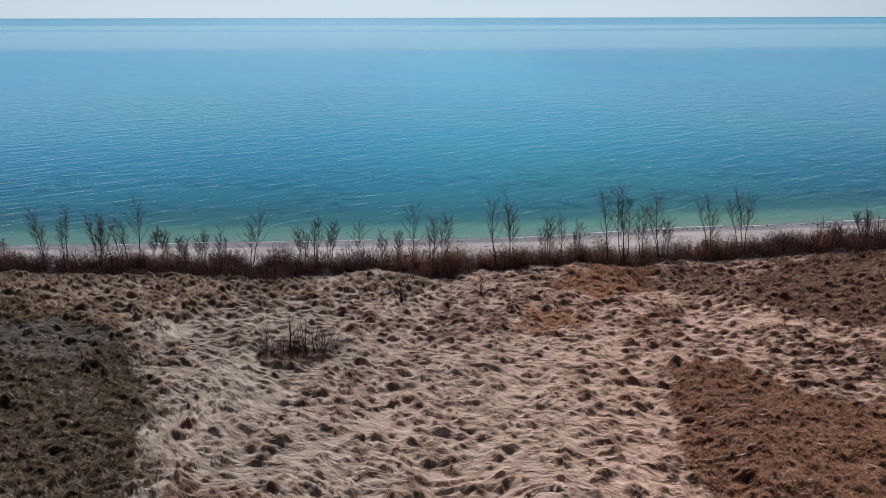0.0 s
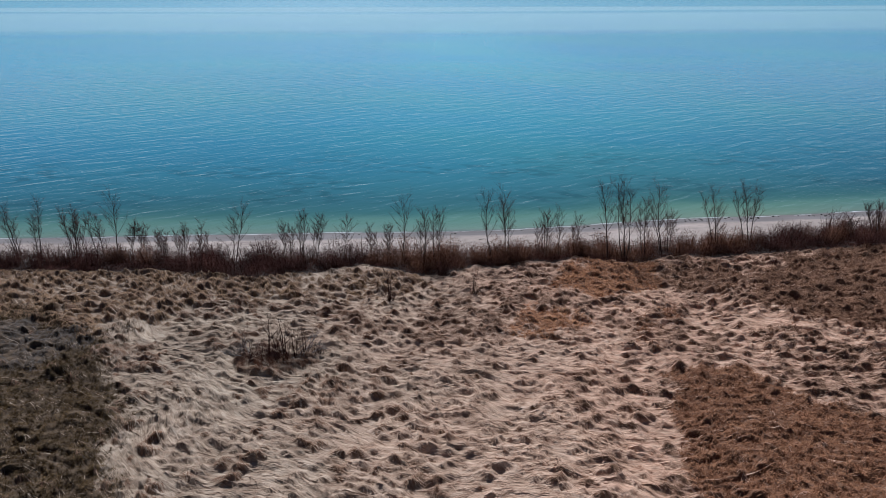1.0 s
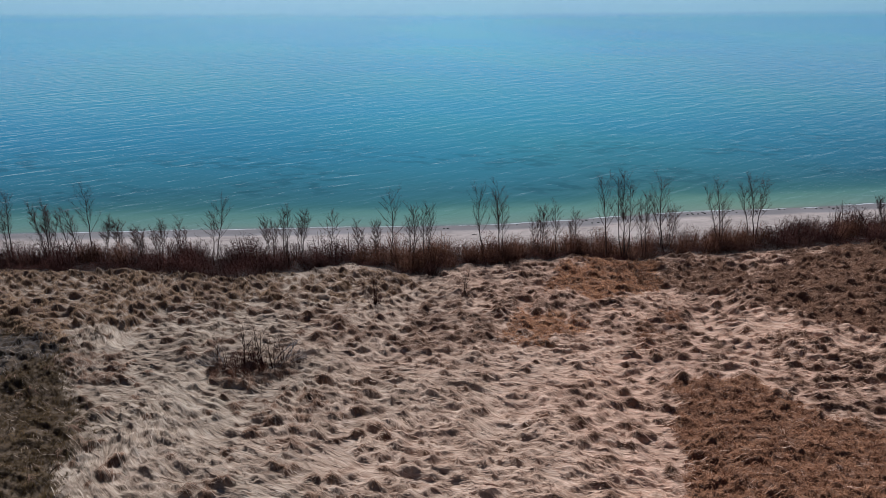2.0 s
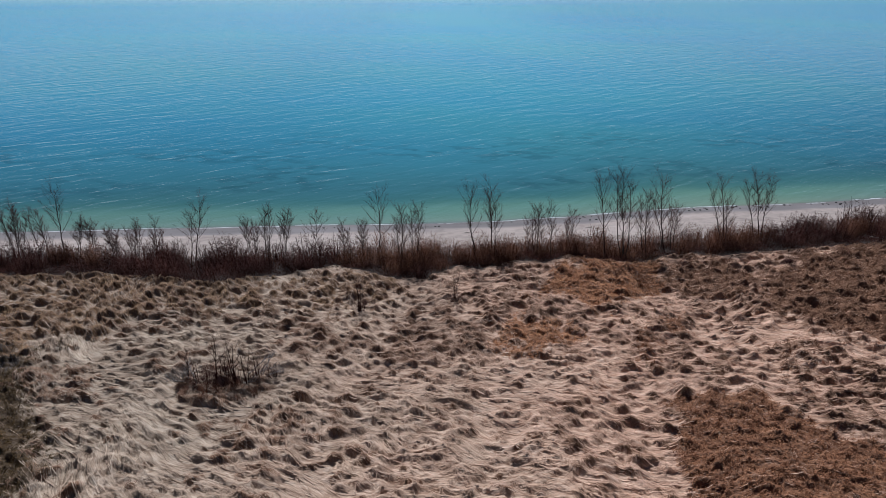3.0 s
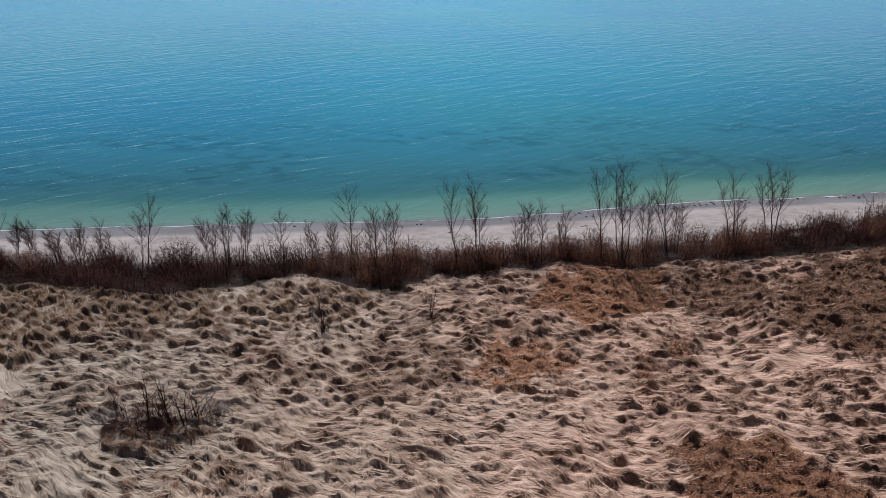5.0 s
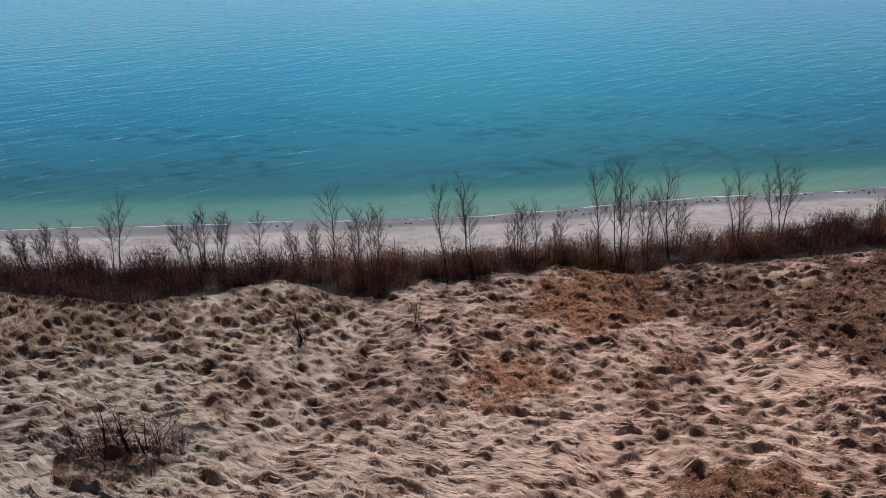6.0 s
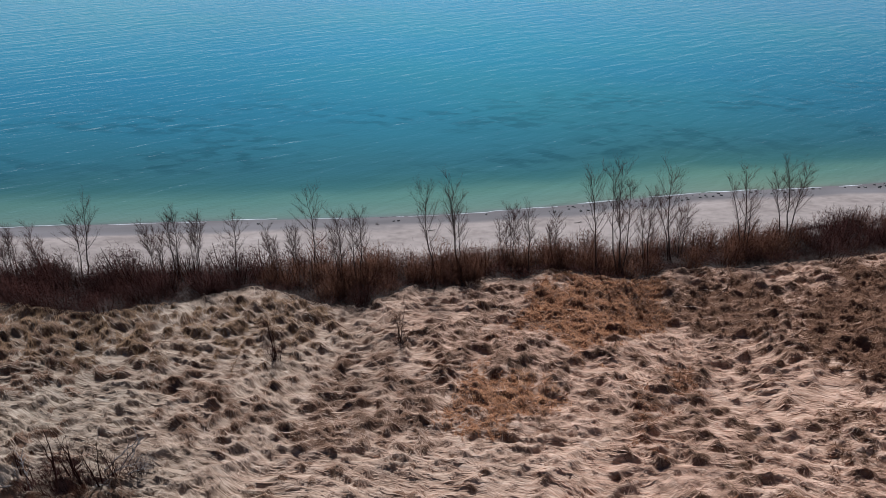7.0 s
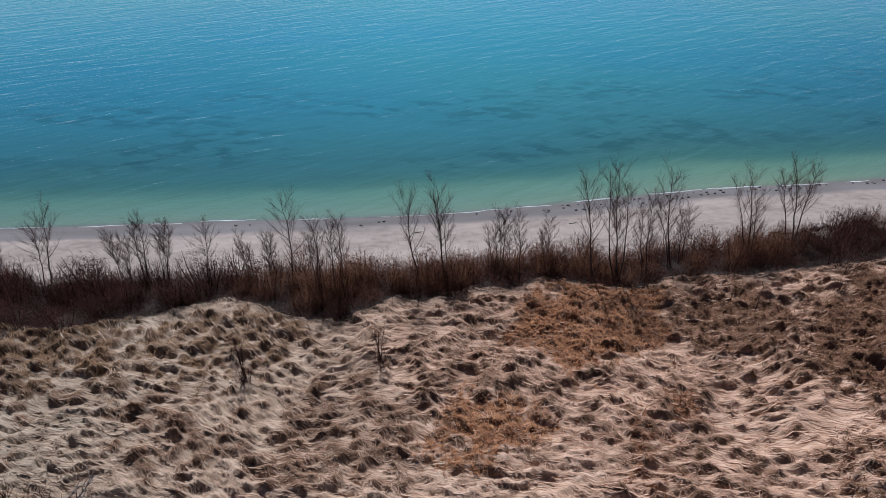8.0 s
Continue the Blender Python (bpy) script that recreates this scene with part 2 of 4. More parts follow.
def tube(points, radii, sides):
    """A tapered limb along points, in triangles, closed at the tip."""
    points, n = np.asarray(points, float), len(points)
    way = np.gradient(points, axis=0)
    way /= np.linalg.norm(way, axis=1)[:, None] + 1e-9
    ref = np.where(np.abs(way[:, 2:3]) > 0.9, [[1.0, 0, 0]], [[0, 0, 1.0]])
    a = np.cross(way, ref)
    a /= np.linalg.norm(a, axis=1)[:, None]
    b = np.cross(way, a)
    ang = np.arange(sides) * 2 * np.pi / sides
    ring = points[:, None] + np.asarray(radii)[:, None, None] * (a[:, None] * np.cos(ang)[None, :, None] + b[:, None] * np.sin(ang)[None, :, None])
    v = np.concatenate([ring.reshape(-1, 3), points[-1:] + way[-1:] * radii[-1]])
    f = []
    for i in range(n - 1):
        for k in range(sides):
            p, q = i * sides + k, i * sides + (k + 1) % sides
            f += [(p, q, q + sides), (p, q + sides, p + sides)]
    for k in range(sides):
        f.append(((n - 1) * sides + k, (n - 1) * sides + (k + 1) % sides, n * sides))
    return v, np.array(f)


def spikes(base, tip, radius):
    """Many three-sided twigs that taper from base to tip."""
    way = tip - base
    way = way / (np.linalg.norm(way, axis=1)[:, None] + 1e-9)
    ref = np.where(np.abs(way[:, 2:3]) > 0.9, [[1.0, 0, 0]], [[0, 0, 1.0]])
    a = np.cross(way, ref)
    a /= np.linalg.norm(a, axis=1)[:, None] + 1e-9
    b = np.cross(way, a)
    r = np.broadcast_to(np.asarray(radius, float), (len(base),))[:, None]
    v = np.stack([base + r * a, base + r * (-0.5 * a + 0.866 * b), base + r * (-0.5 * a - 0.866 * b), tip], axis=1).reshape(-1, 3)
    o = np.arange(len(base))[:, None, None] * 4
    return v, (o + np.array([[0, 1, 3], [1, 2, 3], [2, 0, 3]])[None]).reshape(-1, 3)


def blades(base, mid, tip, side, width):
    """Many bent blades: a strip from base to mid that ends in a point at tip."""
    s = side * (np.broadcast_to(np.asarray(width, float), (len(base),)) / 2)[:, None]
    v = np.stack([base - s, base + s, mid - 0.8 * s, mid + 0.8 * s, tip], axis=1).reshape(-1, 3)
    o = np.arange(len(base))[:, None, None] * 5
    return v, (o + np.array([[0, 1, 3], [0, 3, 2], [2, 3, 4]])[None]).reshape(-1, 3)


# ---- materials ----
def material(name):
    m = bpy.data.materials.new(name)
    m.use_nodes = True
    return m, m.node_tree.nodes, m.node_tree.links, m.node_tree.nodes["Principled BSDF"]


def ramp(nodes, stops):
    r = nodes.new("ShaderNodeValToRGB")
    while len(r.color_ramp.elements) < len(stops):
        r.color_ramp.elements.new(0.5)
    for e, (p, c) in zip(r.color_ramp.elements, stops):
        e.position, e.color = p, (*c, 1)
    return r


def noise_node(nodes, links, size, detail=4.0, stretch=(1, 1, 1), turn=0.0, coords=None):
    g = nodes.new("ShaderNodeNewGeometry") if coords is None else coords
    mp = nodes.new("ShaderNodeMapping")
    mp.vector_type = "TEXTURE"
    mp.inputs["Scale"].default_value = tuple(1 / s for s in stretch)
    mp.inputs["Rotation"].default_value = (0, 0, -turn)
    links.new(g.outputs["Position"], mp.inputs["Vector"])
    n = nodes.new("ShaderNodeTexNoise")
    n.inputs["Scale"].default_value, n.inputs["Detail"].default_value = 1 / size, detail
    links.new(mp.outputs[0], n.inputs["Vector"])
    return n


def mixed(nodes, links, fac, a, b, mode="MIX"):
    m = nodes.new("ShaderNodeMix")
    m.data_type, m.blend_type = "RGBA", mode
    for socket, value in ((m.inputs[0], fac), (m.inputs[6], a), (m.inputs[7], b)):
        if isinstance(value, (int, float)):
            socket.default_value = value
        elif isinstance(value, tuple):
            socket.default_value = (*value, 1)
        else:
            links.new(value, socket)
    return m.outputs[2]


def bleached(nodes, links, g, colour):
    """Straw that is greyer on one side of the marsh and pinker on the other, in broad drifts."""
    sep = nodes.new("ShaderNodeSeparateXYZ")
    links.new(g.outputs["Position"], sep.inputs[0])
    drift = noise_node(nodes, links, 14.0, 3, coords=g)
    add = nodes.new("ShaderNodeMath")
    add.operation = "MULTIPLY_ADD"
    links.new(drift.outputs["Fac"], add.inputs[0])
    add.inputs[1].default_value = 40.0
    links.new(sep.outputs[0], add.inputs[2])
    to = nodes.new("ShaderNodeMapRange")
    to.inputs["From Min"].default_value, to.inputs["From Max"].default_value = 0.0, 42.0
    links.new(add.outputs[0], to.inputs["Value"])
    return mixed(nodes, links, 1.0, colour, mixed(nodes, links, to.outputs[0], (0.84, 0.93, 0.95), (1.20, 1.14, 1.12)), "MULTIPLY")


def plant_material(name, stops, through=0.2, patch=1.5, rough=0.7, drift=False, gloss=0.25):
    """Dry stalks: each one a shade of its own, with drifts of colour over the place."""
    m, n, l, p = material(name)
    g = n.new("ShaderNodeNewGeometry")
    r = ramp(n, stops)
    ns = noise_node(n, l, patch, 3.0, coords=g)
    add = n.new("ShaderNodeMath")
    add.operation = "MULTIPLY_ADD"
    l.new(g.outputs["Random Per Island"], add.inputs[0])
    add.inputs[1].default_value = 0.55
    sub = n.new("ShaderNodeMath")
    sub.operation = "MULTIPLY_ADD"
    l.new(ns.outputs["Fac"], sub.inputs[0])
    sub.inputs[1].default_value, sub.inputs[2].default_value = 1.3, -0.42
    l.new(sub.outputs[0], add.inputs[2])
    l.new(add.outputs[0], r.inputs["Fac"])
    colour = bleached(n, l, g, r.outputs[0]) if drift else r.outputs[0]
    l.new(colour, p.inputs["Base Color"])
    p.inputs["Roughness"].default_value = rough
    p.inputs["Specular IOR Level"].default_value = gloss
    if through:
        t = n.new("ShaderNodeBsdfTranslucent")
        l.new(colour, t.inputs["Color"])
        ms = n.new("ShaderNodeMixShader")
        ms.inputs[0].default_value = through
        l.new(p.outputs[0], ms.inputs[1])
        l.new(t.outputs[0], ms.inputs[2])
        l.new(ms.outputs[0], n["Material Output"].inputs["Surface"])
    return m


STRAW = plant_material("flattened straw", [(0.0, (0.255, 0.152, 0.094)), (0.35, (0.431, 0.280, 0.191)), (0.65, (0.546, 0.376, 0.269)), (1.0, (0.634, 0.472, 0.359))], 0.14, 2.5, drift=True)
REEDS = {"olive": plant_material("olive brown reeds", [(0.0, (0.042, 0.024, 0.008)), (0.5, (0.086, 0.050, 0.016)), (1.0, (0.158, 0.092, 0.029))]),
         "grey": plant_material("grey reeds", [(0.0, (0.041, 0.030, 0.028)), (0.5, (0.093, 0.074, 0.060)), (1.0, (0.189, 0.148, 0.115))]),
         "tan": plant_material("tan reeds", [(0.0, (0.131, 0.069, 0.032)), (0.5, (0.260, 0.149, 0.074)), (1.0, (0.439, 0.280, 0.145))]),
         "rust": plant_material("rust brown reeds", [(0.0, (0.143, 0.061, 0.029)), (0.5, (0.288, 0.129, 0.061)), (1.0, (0.444, 0.226, 0.114))]),
         "orange": plant_material("orange tan reeds", [(0.0, (0.217, 0.092, 0.040)), (0.5, (0.434, 0.203, 0.092)), (1.0, (0.652, 0.355, 0.176))]),
         "brown": plant_material("brown reeds", [(0.0, (0.104, 0.048, 0.026)), (0.5, (0.211, 0.104, 0.053)), (1.0, (0.342, 0.192, 0.108))]),
         "loose": plant_material("loose tufts", [(0.0, (0.125, 0.064, 0.036)), (0.5, (0.262, 0.148, 0.088)), (1.0, (0.43, 0.275, 0.175))])}
CANE = plant_material("rust brown canes", [(0.0, (0.040, 0.015, 0.009)), (0.5, (0.100, 0.043, 0.025)), (1.0, (0.21, 0.105, 0.064))], 0, 4.0, 0.9, gloss=0.08)
DRYWOOD = plant_material("dead grey twigs", [(0.0, (0.06, 0.045, 0.038)), (0.5, (0.14, 0.11, 0.095)), (1.0, (0.32, 0.28, 0.25))], 0, 1.0)
TWIG = plant_material("dark bare twigs", [(0.0, (0.016, 0.007, 0.006)), (0.5, (0.042, 0.016, 0.013)), (1.0, (0.092, 0.036, 0.027))], 0, 4.0, 0.9, gloss=0.08)
BARK = plant_material("grey brown bark", [(0.0, (0.036, 0.025, 0.021)), (0.5, (0.074, 0.052, 0.042)), (1.0, (0.13, 0.098, 0.08))], 0, 0.4)
GREYWOOD = plant_material("weathered wood", [(0.0, (0.12, 0.10, 0.09)), (0.5, (0.27, 0.235, 0.21)), (1.0, (0.42, 0.38, 0.34))], 0, 0.3)


def ground_material():
    m, n, l, p = material("reed bed and sand")
    g = n.new("ShaderNodeNewGeometry")
    fine, coarse = noise_node(n, l, 0.18, 5, coords=g), noise_node(n, l, 2.5, 5, coords=g)
    mat = ramp(n, [(0.36, (0.16, 0.10, 0.064)), (0.45, (0.37, 0.25, 0.172)), (0.58, (0.53, 0.385, 0.285))])
    combing = n.new("ShaderNodeUVMap")
    combing.uv_map = "combing"

    def combed(long, wide, detail):
        mp = n.new("ShaderNodeMapping")
        mp.inputs["Scale"].default_value = (1 / long, 1 / wide, 1)
        l.new(combing.outputs[0], mp.inputs["Vector"])
        t = n.new("ShaderNodeTexNoise")
        t.inputs["Scale"].default_value, t.inputs["Detail"].default_value = 1.0, detail
        l.new(mp.outputs[0], t.inputs["Vector"])
        return t.outputs["Fac"]

    strand = mixed(n, l, 0.45, combed(1.9, 0.30, 2), combed(0.9, 0.085, 3))
    l.new(mixed(n, l, 0.2, strand, coarse.outputs["Fac"]), mat.inputs["Fac"])
    # ground among reeds: their brown, darkened to stand in for shade between tufts
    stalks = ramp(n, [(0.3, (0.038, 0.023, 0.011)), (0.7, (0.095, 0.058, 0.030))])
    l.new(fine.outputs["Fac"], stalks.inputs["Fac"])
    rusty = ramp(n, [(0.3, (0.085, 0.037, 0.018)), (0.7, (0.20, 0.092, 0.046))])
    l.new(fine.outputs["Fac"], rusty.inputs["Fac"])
    # near-black brown for the ground that the thicket stands on
    thicket_floor = ramp(n, [(0.3, (0.015, 0.010, 0.008)), (0.7, (0.042, 0.028, 0.020))])
    l.new(fine.outputs["Fac"], thicket_floor.inputs["Fac"])
    sand = ramp(n, [(0.36, (0.228, 0.185, 0.161)), (0.5, (0.316, 0.261, 0.228)), (0.68, (0.392, 0.326, 0.286))])
    streak = noise_node(n, l, 3.0, 5, (0.25, 1, 1), -0.1, g)
    mottle = noise_node(n, l, 0.7, 6, (0.6, 1, 1), 0.1, g)
    l.new(mixed(n, l, 0.45, streak.outputs["Fac"], mottle.outputs["Fac"]), sand.inputs["Fac"])
    wet = ramp(n, [(0.3, (0.130, 0.115, 0.111)), (0.7, (0.184, 0.165, 0.161))])
    l.new(streak.outputs["Fac"], wet.inputs["Fac"])
    attrs = {}
    for key in ("reed", "rusty", "thicket", "beach", "wet"):
        attrs[key] = n.new("ShaderNodeAttribute")
        attrs[key].attribute_name = key
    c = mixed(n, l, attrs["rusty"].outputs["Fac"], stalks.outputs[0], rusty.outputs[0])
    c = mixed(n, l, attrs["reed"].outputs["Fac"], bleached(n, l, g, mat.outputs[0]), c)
    c = mixed(n, l, attrs["thicket"].outputs["Fac"], c, thicket_floor.outputs[0])
    c = mixed(n, l, attrs["beach"].outputs["Fac"], c, sand.outputs[0])
    c = mixed(n, l, attrs["wet"].outputs["Fac"], c, wet.outputs[0])
    l.new(c, p.inputs["Base Color"])
    p.inputs["Roughness"].default_value = 0.85
    p.inputs["Specular IOR Level"].default_value = 0.2
    b = n.new("ShaderNodeBump")
    b.inputs["Distance"].default_value = 0.20
    l.new(mixed(n, l, 0.75, fine.outputs["Fac"], strand), b.inputs["Height"])
    grassy = n.new("ShaderNodeMapRange")
    grassy.inputs["To Min"].default_value, grassy.inputs["To Max"].default_value = 1.0, 0.12
    l.new(attrs["beach"].outputs["Fac"], grassy.inputs["Value"])
    l.new(grassy.outputs[0], b.inputs["Strength"])
    l.new(b.outputs[0], p.inputs["Normal"])
    return m


def water_material():
    m, n, l, p = material("lake water")
    g = n.new("ShaderNodeNewGeometry")
    uv = n.new("ShaderNodeUVMap")
    sep = n.new("ShaderNodeSeparateXYZ")
    l.new(uv.outputs[0], sep.inputs[0])
    # colour of the water body by how far out it lies, on a root scale
    wob = noise_node(n, l, 9.0, 4, (0.4, 1, 1), 0.1, g)
    off = n.new("ShaderNodeMath")
    off.operation = "MULTIPLY_ADD"
    l.new(wob.outputs["Fac"], off.inputs[0])
    off.inputs[1].default_value = 0.012
    l.new(sep.outputs[1], off.inputs[2])
    # far stops are lightened to carry sky reflection besides the water's own colour
    body = ramp(n, [(0.0, (0.18, 0.18, 0.16)), (0.022, (0.170, 0.242, 0.183)), (0.042, (0.118, 0.222, 0.172)), (0.052, (0.055, 0.145, 0.135)),
                    (0.066, (0.044, 0.138, 0.158)), (0.10, (0.050, 0.205, 0.262)), (0.15, (0.062, 0.30, 0.385)), (0.25, (0.068, 0.37, 0.50)), (1.0, (0.060, 0.34, 0.48))])
    l.new(off.outputs[0], body.inputs["Fac"])
    weed = noise_node(n, l, 2.6, 10, (0.5, 1, 1), 0.15, g)
    wr = ramp(n, [(0.48, (0, 0, 0)), (0.58, (1, 1, 1))])
    l.new(weed.outputs["Fac"], wr.inputs["Fac"])
    band = ramp(n, [(0.046, (0, 0, 0)), (0.058, (1, 1, 1)), (0.095, (0.8, 0.8, 0.8)), (0.115, (0, 0, 0))])
    l.new(sep.outputs[1], band.inputs["Fac"])
    beds = noise_node(n, l, 16.0, 3, (0.6, 1, 1), 0.1, g)
    br = ramp(n, [(0.42, (0, 0, 0)), (0.6, (1, 1, 1))])
    l.new(beds.outputs["Fac"], br.inputs["Fac"])
    wf = mixed(n, l, 1.0, mixed(n, l, 1.0, wr.outputs[0], br.outputs[0], "MULTIPLY"), band.outputs[0], "MULTIPLY")
    hue = noise_node(n, l, 90.0, 3, (0.6, 1, 1), 0.3, g)
    hr = ramp(n, [(0.35, (0.86, 0.96, 1.06)), (0.65, (1.10, 1.07, 0.97))])
    l.new(hue.outputs["Fac"], hr.inputs["Fac"])
    c = mixed(n, l, 1.0, body.outputs[0], hr.outputs[0], "MULTIPLY")
    half = mixed(n, l, 1.0, wf, (0.40, 0.40, 0.40), "MULTIPLY")
    c = mixed(n, l, half, c, (0.012, 0.055, 0.065))
    # both sides darkened: bluer left water, plus lens vignette put into the colour
    c = mixed(n, l, sep.outputs[0], c, mixed(n, l, 1.0, c, (0.78, 0.82, 0.89), "MULTIPLY"))
    l.new(c, p.inputs["Base Color"])
    p.inputs["IOR"].default_value = 1.33
    # waves: long swell lines, chop and ripples; calm water far out
    swell = noise_node(n, l, 3.4, 1, (0.3, 1, 1), -0.55, g)
    swell.inputs["Distortion"].default_value = 0.5
    chop = noise_node(n, l, 1.5, 2, (0.42, 1, 1), -0.5, g)
    hsum = n.new("ShaderNodeMath")
    hsum.operation = "MULTIPLY_ADD"
    l.new(chop.outputs["Fac"], hsum.inputs[0])
    hsum.inputs[1].default_value = 0.5
    l.new(swell.outputs["Fac"], hsum.inputs[2])
    fizz = noise_node(n, l, 0.42, 1, (0.6, 1, 1), 0.2, g)
    hs2 = n.new("ShaderNodeMath")
    hs2.operation = "MULTIPLY_ADD"
    l.new(fizz.outputs["Fac"], hs2.inputs[0])
    hs2.inputs[1].default_value = 0.17
    l.new(hsum.outputs[0], hs2.inputs[2])
    calm = noise_node(n, l, 900.0, 2, (0.35, 1, 1), 0.02, g)
    cr = ramp(n, [(0.08, (0.56, 0.56, 0.56)), (0.13, (0.46, 0.46, 0.46)), (0.2, (0.42, 0.42, 0.42)), (0.405, (0.5, 0.5, 0.5)), (0.43, (0.3, 0.3, 0.3)), (0.595, (0.3, 0.3, 0.3)), (0.607, (0.48, 0.48, 0.48)), (0.618, (0.48, 0.48, 0.48)), (0.63, (0.28, 0.28, 0.28)), (0.71, (0.3, 0.3, 0.3)), (0.74, (0.6, 0.6, 0.6))])
    co = n.new("ShaderNodeMath")
    co.operation = "MULTIPLY_ADD"
    l.new(calm.outputs["Fac"], co.inputs[0])
    co.inputs[1].default_value = 0.12
    l.new(sep.outputs[1], co.inputs[2])
    l.new(co.outputs[0], cr.inputs["Fac"])
    b = n.new("ShaderNodeBump")
    b.inputs["Distance"].default_value = 0.42
    l.new(cr.outputs[0], b.inputs["Strength"])
    l.new(hs2.outputs[0], b.inputs["Height"])
    l.new(b.outputs[0], p.inputs["Normal"])
    # far ripples too fine to tell apart make the water rougher
    rough = ramp(n, [(at, (v, v, v)) for at, v in ((0.11, 0.05), (0.3, 0.20), (0.39, 0.21), (0.425, 0.155), (0.58, 0.15), (0.61, 0.20), (0.635, 0.15), (0.71, 0.15), (0.75, 0.21))])
    l.new(co.outputs[0], rough.inputs["Fac"])
    l.new(rough.outputs[0], p.inputs["Roughness"])
    return m


# ---- the ground, one sheet out to the horizon ----
def spaced(lo, hi, fine_lo, fine_hi, gap, growth=1.35):
    mid = list(np.arange(fine_lo, fine_hi + gap / 2, gap))
    up, s = [], gap
    while (up[-1] if up else mid[-1]) < hi:
        s *= growth
        up.append(min((up[-1] if up else mid[-1]) + s, hi))
    down, s = [], gap
    while (down[-1] if down else mid[0]) > lo:
        s *= growth
        down.append(max((down[-1] if down else mid[0]) - s, lo))
    return np.array(down[::-1] + mid + up)


def grid(xs, ys, place):
    gx, gy = np.meshgrid(xs, ys)
    v = place(gx.ravel(), gy.ravel())
    i = (np.arange(len(ys) - 1)[:, None] * len(xs) + np.arange(len(xs) - 1)[None]).ravel()
    return v, np.stack([i, i + 1, i + 1 + len(xs), i + len(xs)], axis=1)


GX, GY = spaced(-4900, 4900, -75, 81, 0.25), np.concatenate([spaced(-4900, 94, 39, 94, 0.13), spaced(94.4, 4900, 94.4, 120, 0.4)])
gv, gf = grid(GX, GY, lambda x, y: np.stack([x, y, height(x, y)], axis=1))
gm = mesh("ground", gv, gf, 4)
gz = zones(gv[:, 0], gv[:, 1])
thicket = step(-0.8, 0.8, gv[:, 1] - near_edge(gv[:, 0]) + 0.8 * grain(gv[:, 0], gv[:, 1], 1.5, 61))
within = (np.abs(gv[:, 0] - 3) < 80) & (gv[:, 1] > 39) & (gv[:, 1] < 99)
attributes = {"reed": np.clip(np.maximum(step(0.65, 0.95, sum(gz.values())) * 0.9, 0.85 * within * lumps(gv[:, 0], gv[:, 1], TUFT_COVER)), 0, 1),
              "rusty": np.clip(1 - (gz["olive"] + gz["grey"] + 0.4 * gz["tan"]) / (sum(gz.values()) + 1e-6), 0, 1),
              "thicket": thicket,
              "beach": step(-1.2, 0.8, gv[:, 1] - tree_line(gv[:, 0]) + 1.2 * grain(gv[:, 0], gv[:, 1], 2.5, 62)),
              "wet": step(-4.4, -2.6, gv[:, 1] - shore(gv[:, 0]) + 0.8 * grain(gv[:, 0] * 0.3, gv[:, 1], 2.0, 63))}
for key, values in attributes.items():
    gm.attributes.new(key, "FLOAT", "POINT").data.foreach_set("value", values.astype(np.float32))
gm.polygons.foreach_set("use_smooth", np.ones(len(gf), bool))
gm.uv_layers.new(name="combing").data.foreach_set("uv", np.stack(flow(gv[:, 0], gv[:, 1]), 1)[gf.ravel()].astype(np.float32).ravel())
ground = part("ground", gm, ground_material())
tagged(ground, "reed-covered ground falling to a pale sand beach", "ground", kind="structure")

# ---- the lake ----
WX, WD = spaced(-4900, 4900, -120, 120, 4.0), spaced(-2.0, 4800, -2.0, 40, 1.0, 1.2)
wv, wf_ = grid(WX, WD, lambda x, d: np.stack([x, shore(x) + d * (1 - step(1500, 4800, d)) + step(1500, 4800, d) * (4880 - shore(x)), LAKE + 10.5 * step(2500, 4880, d)], axis=1))
wm = mesh("lake", wv, wf_, 4)
reach = np.sqrt(np.clip(wv[:, 1] - shore(wv[:, 0]), 0, 4900) / 4900)
uvs = wm.uv_layers.new(name="reach")
# first value weights the painted darker sides, second is distance from shore
pairs = np.stack([(0.7 * step(5, -60, wv[:, 0]) + step(25, 150, wv[:, 0])) * (1 - step(0.28, 0.5, reach)), reach], axis=1)[wf_.ravel()]
uvs.data.foreach_set("uv", pairs.astype(np.float32).ravel())
lake = part("water", wm, water_material())
tagged(lake, "calm blue-green lake with fine ripples reaching the horizon", "water", kind="structure")

# ---- reeds ----
rng = np.random.default_rng(7)


